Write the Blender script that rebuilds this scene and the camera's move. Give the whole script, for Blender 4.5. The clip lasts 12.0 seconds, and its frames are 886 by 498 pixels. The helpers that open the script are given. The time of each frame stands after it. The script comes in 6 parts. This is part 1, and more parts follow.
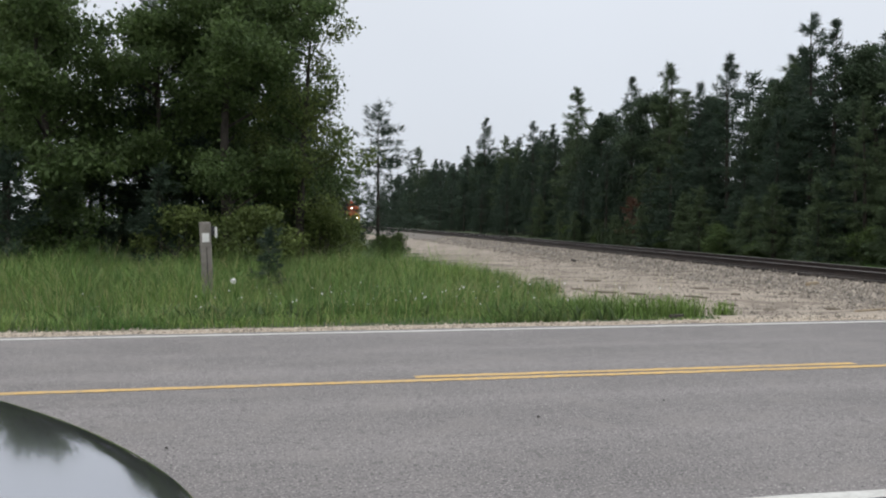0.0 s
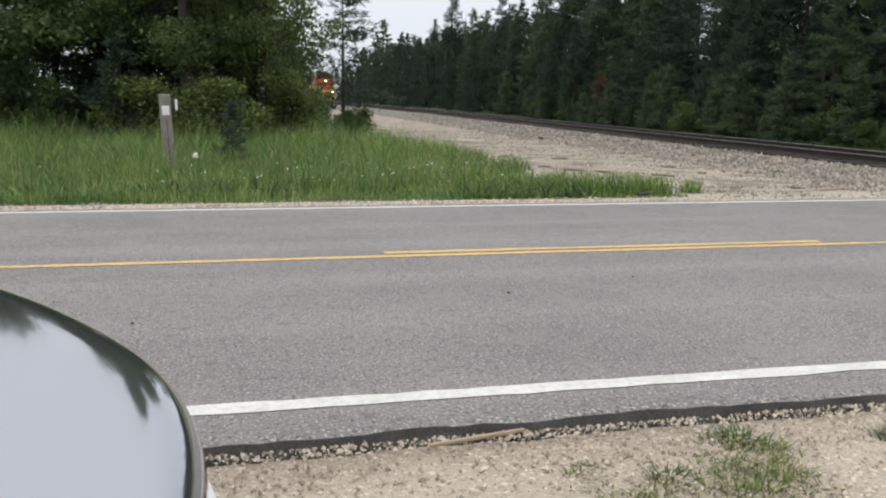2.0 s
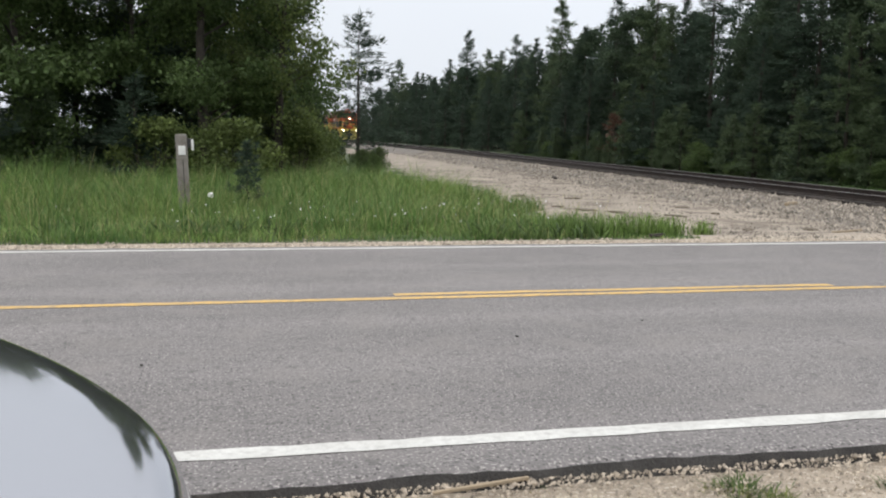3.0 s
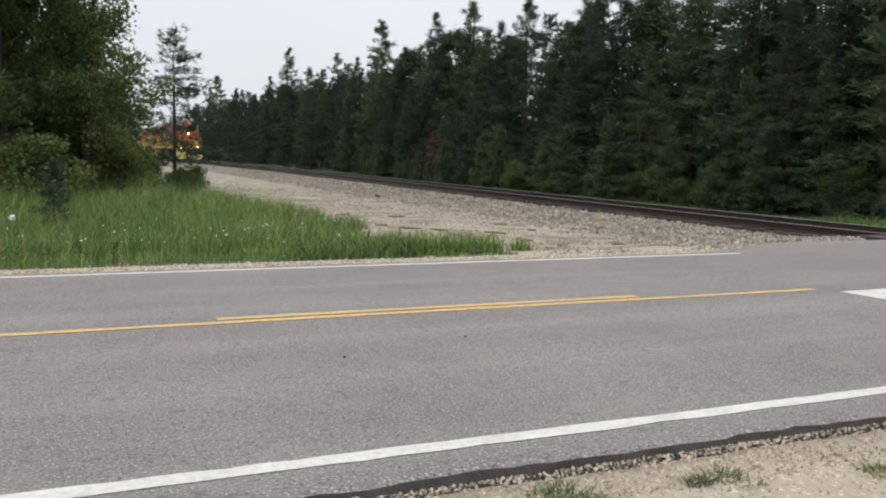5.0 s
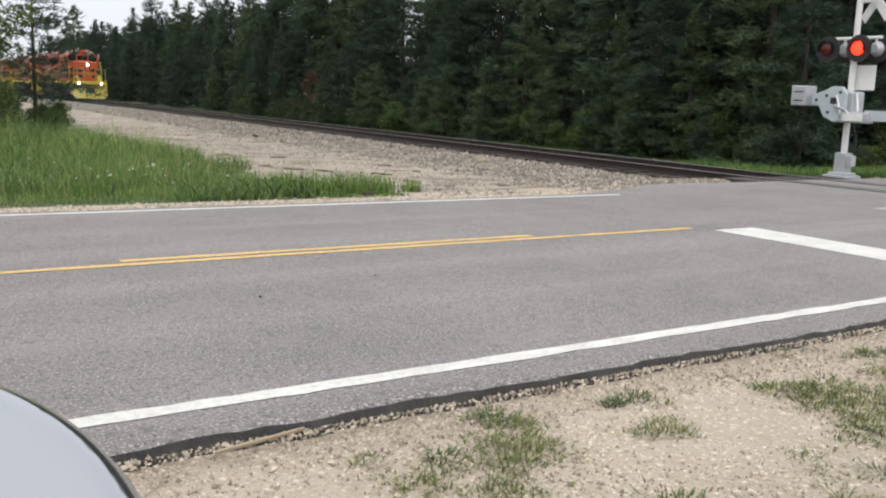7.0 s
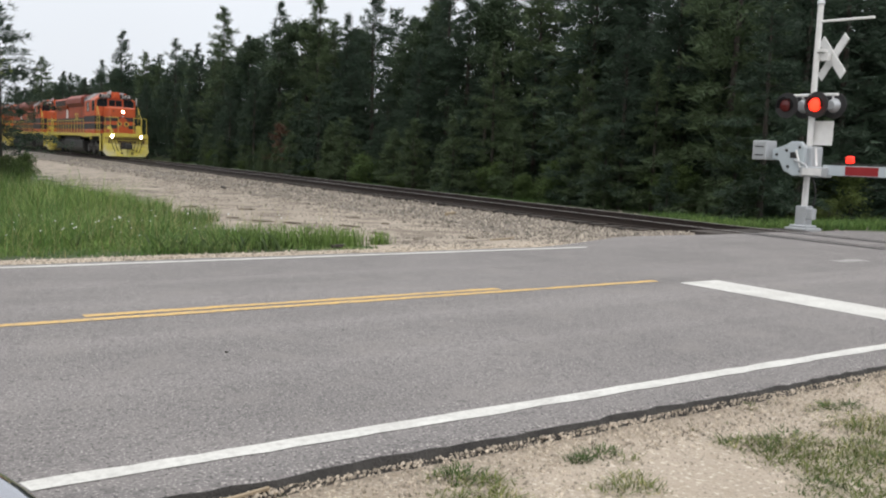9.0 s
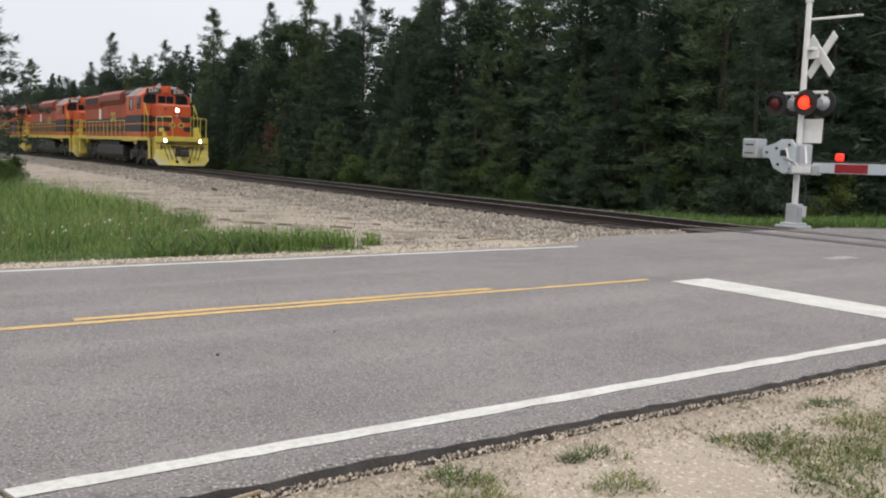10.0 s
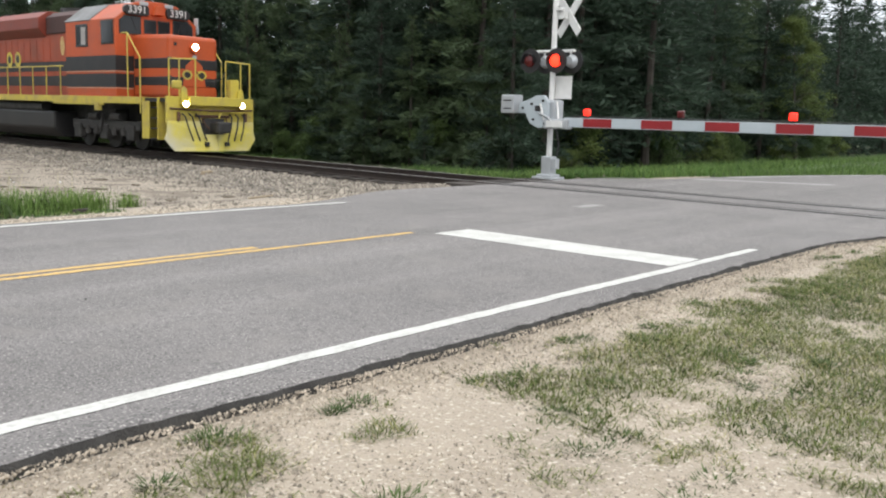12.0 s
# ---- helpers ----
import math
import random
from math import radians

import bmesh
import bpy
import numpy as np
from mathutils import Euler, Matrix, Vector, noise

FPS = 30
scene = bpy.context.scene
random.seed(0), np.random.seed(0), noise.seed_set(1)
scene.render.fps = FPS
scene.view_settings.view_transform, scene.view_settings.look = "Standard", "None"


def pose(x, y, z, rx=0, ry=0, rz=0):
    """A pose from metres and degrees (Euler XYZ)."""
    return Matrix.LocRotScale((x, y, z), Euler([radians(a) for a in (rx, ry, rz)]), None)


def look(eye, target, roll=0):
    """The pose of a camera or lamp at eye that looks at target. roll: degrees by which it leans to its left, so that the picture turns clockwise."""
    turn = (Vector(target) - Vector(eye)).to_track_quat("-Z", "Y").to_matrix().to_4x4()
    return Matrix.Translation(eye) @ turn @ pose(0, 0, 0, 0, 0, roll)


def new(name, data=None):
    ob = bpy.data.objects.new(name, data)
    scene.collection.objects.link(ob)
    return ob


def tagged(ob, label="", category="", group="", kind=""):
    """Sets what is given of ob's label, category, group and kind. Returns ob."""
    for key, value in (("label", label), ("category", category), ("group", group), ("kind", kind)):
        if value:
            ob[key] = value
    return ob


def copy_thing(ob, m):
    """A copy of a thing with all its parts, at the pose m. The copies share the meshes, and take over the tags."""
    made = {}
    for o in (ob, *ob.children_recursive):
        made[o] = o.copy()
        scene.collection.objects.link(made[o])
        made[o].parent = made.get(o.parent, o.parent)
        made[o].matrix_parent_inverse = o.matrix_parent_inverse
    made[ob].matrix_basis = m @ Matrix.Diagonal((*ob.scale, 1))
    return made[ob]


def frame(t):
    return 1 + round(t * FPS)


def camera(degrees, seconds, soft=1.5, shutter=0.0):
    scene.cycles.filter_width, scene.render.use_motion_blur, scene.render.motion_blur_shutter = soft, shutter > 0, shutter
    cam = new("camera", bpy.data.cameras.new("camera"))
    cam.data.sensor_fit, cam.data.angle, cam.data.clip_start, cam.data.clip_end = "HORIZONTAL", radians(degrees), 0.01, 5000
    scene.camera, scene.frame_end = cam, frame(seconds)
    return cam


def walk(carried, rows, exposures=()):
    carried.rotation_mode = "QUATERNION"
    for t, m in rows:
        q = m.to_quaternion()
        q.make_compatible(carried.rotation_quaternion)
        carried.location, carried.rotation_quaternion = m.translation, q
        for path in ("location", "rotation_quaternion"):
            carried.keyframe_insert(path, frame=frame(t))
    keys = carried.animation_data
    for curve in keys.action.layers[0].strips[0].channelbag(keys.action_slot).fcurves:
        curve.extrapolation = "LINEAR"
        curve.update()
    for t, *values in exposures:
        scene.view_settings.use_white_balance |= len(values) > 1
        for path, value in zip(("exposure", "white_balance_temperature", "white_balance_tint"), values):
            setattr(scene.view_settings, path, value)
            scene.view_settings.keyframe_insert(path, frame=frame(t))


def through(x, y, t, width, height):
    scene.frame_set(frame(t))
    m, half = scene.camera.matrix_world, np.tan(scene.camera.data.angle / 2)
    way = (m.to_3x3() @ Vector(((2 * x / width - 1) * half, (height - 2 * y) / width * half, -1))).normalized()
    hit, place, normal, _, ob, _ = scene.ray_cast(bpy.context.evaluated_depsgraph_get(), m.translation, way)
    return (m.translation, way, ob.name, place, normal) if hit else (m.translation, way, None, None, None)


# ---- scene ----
cam = camera(52.9, 12.0, 2.1)
PATH = [
    (0, (0.191, 0.233, 1.322), (0.601, 2.19, 1.259), 0.3),
    (0.2, (0.189, 0.238, 1.327), (0.574, 2.200, 1.290), 0.3),
    (0.5, (0.178, 0.242, 1.336), (0.553, 2.201, 1.18), 1.6),
    (0.7, (0.163, 0.238, 1.343), (0.535, 2.177, 1.023), 2.8),
    (0.8, (0.155, 0.235, 1.345), (0.490, 2.176, 0.996), 2.8),
    (1, (0.147, 0.232, 1.348), (0.367, 2.206, 1.112), 0.5),
    (1.3, (0.154, 0.238, 1.335), (0.354, 2.225, 1.234), -3.3),
    (1.5, (0.163, 0.258, 1.318), (0.482, 2.227, 1.18), -2.2),
    (1.7, (0.172, 0.307, 1.302), (0.592, 2.247, 1.056), -0.2),
    (2, (0.184, 0.366, 1.291), (0.666, 2.278, 0.956), 0.9),
    (2.5, (0.197, 0.351, 1.318), (0.64, 2.286, 1.067), 1.2),
    (4.5, (0.263, 0.299, 1.349), (0.923, 2.168, 1.079), 0.6),
    (5, (0.192, 0.28, 1.364), (1.016, 2.091, 1.159), 1.2),
    (5.5, (0.102, 0.246, 1.374), (1.032, 1.997, 1.118), 1.3),
    (6, (-0.012, 0.224, 1.357), (1.002, 1.918, 1.031), 1.8),
    (6.5, (-0.123, 0.265, 1.371), (0.935, 1.93, 1.04), 1.2),
    (7, (-0.134, 0.26, 1.37), (0.934, 1.919, 1.043), 2.1),
    (9, (-0.14, 0.235, 1.398), (0.991, 1.871, 1.187), 2.3),
    (9.5, (-0.143, 0.238, 1.401), (0.99, 1.873, 1.196), 2.5),
    (10, (-0.13, 0.24, 1.4), (1.016, 1.866, 1.19), 1.9),
    (10.5, (-0.132, 0.219, 1.397), (1.06, 1.812, 1.191), 1.6),
    (11, (-0.115, 0.215, 1.391), (1.153, 1.743, 1.157), 1.8),
    (11.5, (-0.081, 0.225, 1.383), (1.283, 1.666, 1.124), 2.0),
    (12, (-0.073, 0.167, 1.395), (1.438, 1.444, 1.105), 1.7),
]
walk(cam, [(t, look(eye, target, roll)) for t, eye, target, roll in PATH], [(0, -0.15, 6500, 10), (0.5, -0.5, 6500, 10), (0.8, -0.02, 6520, 10), (1, -0.05, 6520, 10), (1.5, -0.22, 6500, 10), (2, 0.08, 6600, 10), (2.5, 0.08, 6600, 10), (4.5, 0.15, 6800, 10), (5, 0.0, 6750, 10), (5.5, -0.4, 6850, 12), (6, 0.12, 6700, 10), (6.5, 0.2, 6700, 10), (7, 0.2, 6700, 10), (9, 0.08, 6700, 10), (9.5, 0.02, 6800, 11), (10.5, 0.03, 6800, 12), (12, 0.3, 6600, 8)])

# ---- world and sun ----
world = bpy.data.worlds.new("overcast_sky")
scene.world = world
world.use_nodes = True
wn, wl = world.node_tree.nodes, world.node_tree.links
wn.clear()
w_out, w_bg = wn.new("ShaderNodeOutputWorld"), wn.new("ShaderNodeBackground")
w_sky, w_co, w_sep = wn.new("ShaderNodeTexSky"), wn.new("ShaderNodeTexCoord"), wn.new("ShaderNodeSeparateXYZ")
w_ramp, w_mix, w_noise, w_add = wn.new("ShaderNodeValToRGB"), wn.new("ShaderNodeMixRGB"), wn.new("ShaderNodeTexNoise"), wn.new("ShaderNodeMixRGB")
SUN_EL, SUN_AZ = 48.0, 215.0
w_sky.sky_type, w_sky.sun_disc = "NISHITA", False
w_sky.sun_elevation, w_sky.sun_rotation = radians(SUN_EL), radians(SUN_AZ)
w_sky.dust_density, w_sky.air_density = 4.0, 1.0
# an overcast dome is brighter overhead than near the horizon
w_ramp.color_ramp.elements[0].position, w_ramp.color_ramp.elements[0].color = 0.0, (6.0, 6.4, 7.05, 1)
w_ramp.color_ramp.elements[1].position, w_ramp.color_ramp.elements[1].color = 1.0, (15.0, 15.2, 15.6, 1)
mid = w_ramp.color_ramp.elements.new(0.3)
mid.color = (7.0, 7.35, 7.9, 1)
w_noise.inputs["Scale"].default_value, w_noise.inputs["Detail"].default_value = 2.2, 4
w_mix.inputs[0].default_value = 0.9
w_add.blend_type, w_add.inputs[0].default_value = "MULTIPLY", 0.12
wl.new(w_co.outputs["Generated"], w_sep.inputs[0])
wl.new(w_co.outputs["Generated"], w_noise.inputs["Vector"])
wl.new(w_sep.outputs["Z"], w_ramp.inputs[0])
wl.new(w_sky.outputs[0], w_mix.inputs[1])
wl.new(w_ramp.outputs[0], w_mix.inputs[2])
wl.new(w_mix.outputs[0], w_add.inputs[1])
wl.new(w_noise.outputs["Fac"], w_add.inputs[2])
wl.new(w_add.outputs[0], w_bg.inputs[0])
w_bg.inputs[1].default_value = 0.14
wl.new(w_bg.outputs[0], w_out.inputs[0])

sun = new("sun", bpy.data.lights.new("sun", "SUN"))
sun.data.energy, sun.data.angle, sun.data.color = 0.6, radians(25), (1.0, 0.96, 0.9)
sun.matrix_world = look((20 * math.sin(radians(SUN_AZ)), 20 * math.cos(radians(SUN_AZ)), 22), (0, 0, 0))
scene.view_settings.exposure = 0.0


# ---- materials ----
def material(name, a, b=None, rough=0.7, metal=0.0, scale=8.0, fine=60.0, bump=0.0, coat=0.0, spread=0.0, dirt=None, island=False):
    """Two colours mixed by noise at two scales, with relief. dirt: (colour, scale, amount). spread: brightness spread from piece to piece."""
    m = bpy.data.materials.new(name)
    m.use_nodes = True
    n, l = m.node_tree.nodes, m.node_tree.links
    bsdf = n["Principled BSDF"]
    bsdf.inputs["Roughness"].default_value, bsdf.inputs["Metallic"].default_value = rough, metal
    if coat:
        bsdf.inputs["Coat Weight"].default_value, bsdf.inputs["Coat Roughness"].default_value = coat, 0.04
    co = n.new("ShaderNodeTexCoord")
    big, small = n.new("ShaderNodeTexNoise"), n.new("ShaderNodeTexNoise")
    big.inputs["Scale"].default_value, big.inputs["Detail"].default_value = scale, 5
    small.inputs["Scale"].default_value, small.inputs["Detail"].default_value = fine, 3
    l.new(co.outputs["Object"], big.inputs["Vector"])
    l.new(co.outputs["Object"], small.inputs["Vector"])
    both = n.new("ShaderNodeMath")
    both.operation = "MULTIPLY_ADD"
    l.new(small.outputs["Fac"], both.inputs[0])
    both.inputs[1].default_value = 0.6
    l.new(big.outputs["Fac"], both.inputs[2])
    sharp = n.new("ShaderNodeMapRange")
    sharp.inputs["From Min"].default_value, sharp.inputs["From Max"].default_value = 0.55, 1.05
    l.new(both.outputs[0], sharp.inputs["Value"])
    mix = n.new("ShaderNodeMixRGB")
    b = b or tuple(c * 0.75 for c in a)
    mix.inputs[1].default_value, mix.inputs[2].default_value = (*a, 1), (*b, 1)
    l.new(sharp.outputs[0], mix.inputs[0])
    last = mix.outputs[0]
    if dirt:
        colour, dscale, amount = dirt
        dn, dm, dr = n.new("ShaderNodeTexNoise"), n.new("ShaderNodeMixRGB"), n.new("ShaderNodeMapRange")
        dn.inputs["Scale"].default_value, dn.inputs["Detail"].default_value = dscale, 6
        dr.inputs["From Min"].default_value, dr.inputs["From Max"].default_value, dr.inputs["To Max"].default_value = 0.45, 0.75, amount
        l.new(co.outputs["Object"], dn.inputs["Vector"])
        l.new(dn.outputs["Fac"], dr.inputs["Value"])
        l.new(dr.outputs[0], dm.inputs[0])
        l.new(last, dm.inputs[1])
        dm.inputs[2].default_value = (*colour, 1)
        last = dm.outputs[0]
    if spread:
        info, gm, mul = (n.new("ShaderNodeNewGeometry") if island else n.new("ShaderNodeObjectInfo")), n.new("ShaderNodeMapRange"), n.new("ShaderNodeMixRGB")
        l.new(info.outputs["Random Per Island" if island else "Random"], gm.inputs["Value"])
        gm.inputs["To Min"].default_value, gm.inputs["To Max"].default_value = 1 - spread, 1 + spread
        mul.blend_type, mul.inputs[0].default_value = "MULTIPLY", 1.0
        l.new(last, mul.inputs[1])
        l.new(gm.outputs[0], mul.inputs[2])
        last = mul.outputs[0]
    l.new(last, bsdf.inputs["Base Color"])
    if bump:
        bp = n.new("ShaderNodeBump")
        bp.inputs["Strength"].default_value, bp.inputs["Distance"].default_value = bump, 0.02
        l.new(both.outputs[0], bp.inputs["Height"])
        l.new(bp.outputs[0], bsdf.inputs["Normal"])
    return m


def glowing(name, colour, strength):
    m = bpy.data.materials.new(name)
    m.use_nodes = True
    b = m.node_tree.nodes["Principled BSDF"]
    b.inputs["Base Color"].default_value = (*colour, 1)
    b.inputs["Emission Color"].default_value, b.inputs["Emission Strength"].default_value = (*colour, 1), strength
    return m


def leafy(name, a, b, spread=0.35, through=0.25, scale=0.6):
    """Leaves or needles: uneven green, some light passing through."""
    m = material(name, a, b, rough=0.6, scale=scale, fine=6.0, spread=spread, island=True)
    n, l = m.node_tree.nodes, m.node_tree.links
    bsdf, out, tr, mx = n["Principled BSDF"], n["Material Output"], n.new("ShaderNodeBsdfTranslucent"), n.new("ShaderNodeMixShader")
    bsdf.inputs["Specular IOR Level"].default_value = 0.25
    l.new(bsdf.inputs["Base Color"].links[0].from_socket, tr.inputs["Color"])
    mx.inputs[0].default_value = through
    l.new(bsdf.outputs[0], mx.inputs[1])
    l.new(tr.outputs[0], mx.inputs[2])
    l.new(mx.outputs[0], out.inputs["Surface"])
    return m


ASPHALT_GRAINS = ((70, 0.57, 0.66, (0.40, 0.38, 0.36), 0.85), (48, 0.58, 0.68, (0.045, 0.042, 0.042), 0.85), (14, 0.56, 0.70, (0.095, 0.09, 0.088), 0.55), (2.2, 0.52, 0.72, (0.215, 0.20, 0.19), 0.45))


def speckled(name, a=(0.188, 0.176, 0.173), b=(0.135, 0.127, 0.126), grains=ASPHALT_GRAINS, banded=True):
    """Granular ground or old asphalt: grains of other colours over a base, and long faint bands along the road."""
    m = material(name, a, b, 0.9, scale=0.7, fine=48, bump=0.5)
    n, l = m.node_tree.nodes, m.node_tree.links
    bsdf, co = n["Principled BSDF"], n.new("ShaderNodeTexCoord")
    last = bsdf.inputs["Base Color"].links[0].from_socket
    stretch, bands = n.new("ShaderNodeMapping"), n.new("ShaderNodeTexNoise")
    stretch.inputs["Scale"].default_value = (0.035, 0.9, 1)
    bands.inputs["Scale"].default_value, bands.inputs["Detail"].default_value = 1.3, 6
    l.new(co.outputs["Object"], stretch.inputs["Vector"])
    l.new(stretch.outputs[0], bands.inputs["Vector"])
    layers = list(grains)
    if banded:
        layers.insert(0, (0, 0.48, 0.68, tuple(c * 1.25 for c in a), 0.6))
    for size, lo, hi, colour, amount in layers:
        src = bands
        if size:
            src = n.new("ShaderNodeTexNoise")
            src.inputs["Scale"].default_value, src.inputs["Detail"].default_value = size, 1.5
            l.new(co.outputs["Object"], src.inputs["Vector"])
        rng_, mx = n.new("ShaderNodeMapRange"), n.new("ShaderNodeMixRGB")
        rng_.inputs["From Min"].default_value, rng_.inputs["From Max"].default_value, rng_.inputs["To Max"].default_value = lo, hi, amount
        l.new(src.outputs["Fac"], rng_.inputs["Value"])
        l.new(rng_.outputs[0], mx.inputs[0])
        l.new(last, mx.inputs[1])
        mx.inputs[2].default_value = (*colour, 1)
        last = mx.outputs[0]
    l.new(last, bsdf.inputs["Base Color"])
    return m


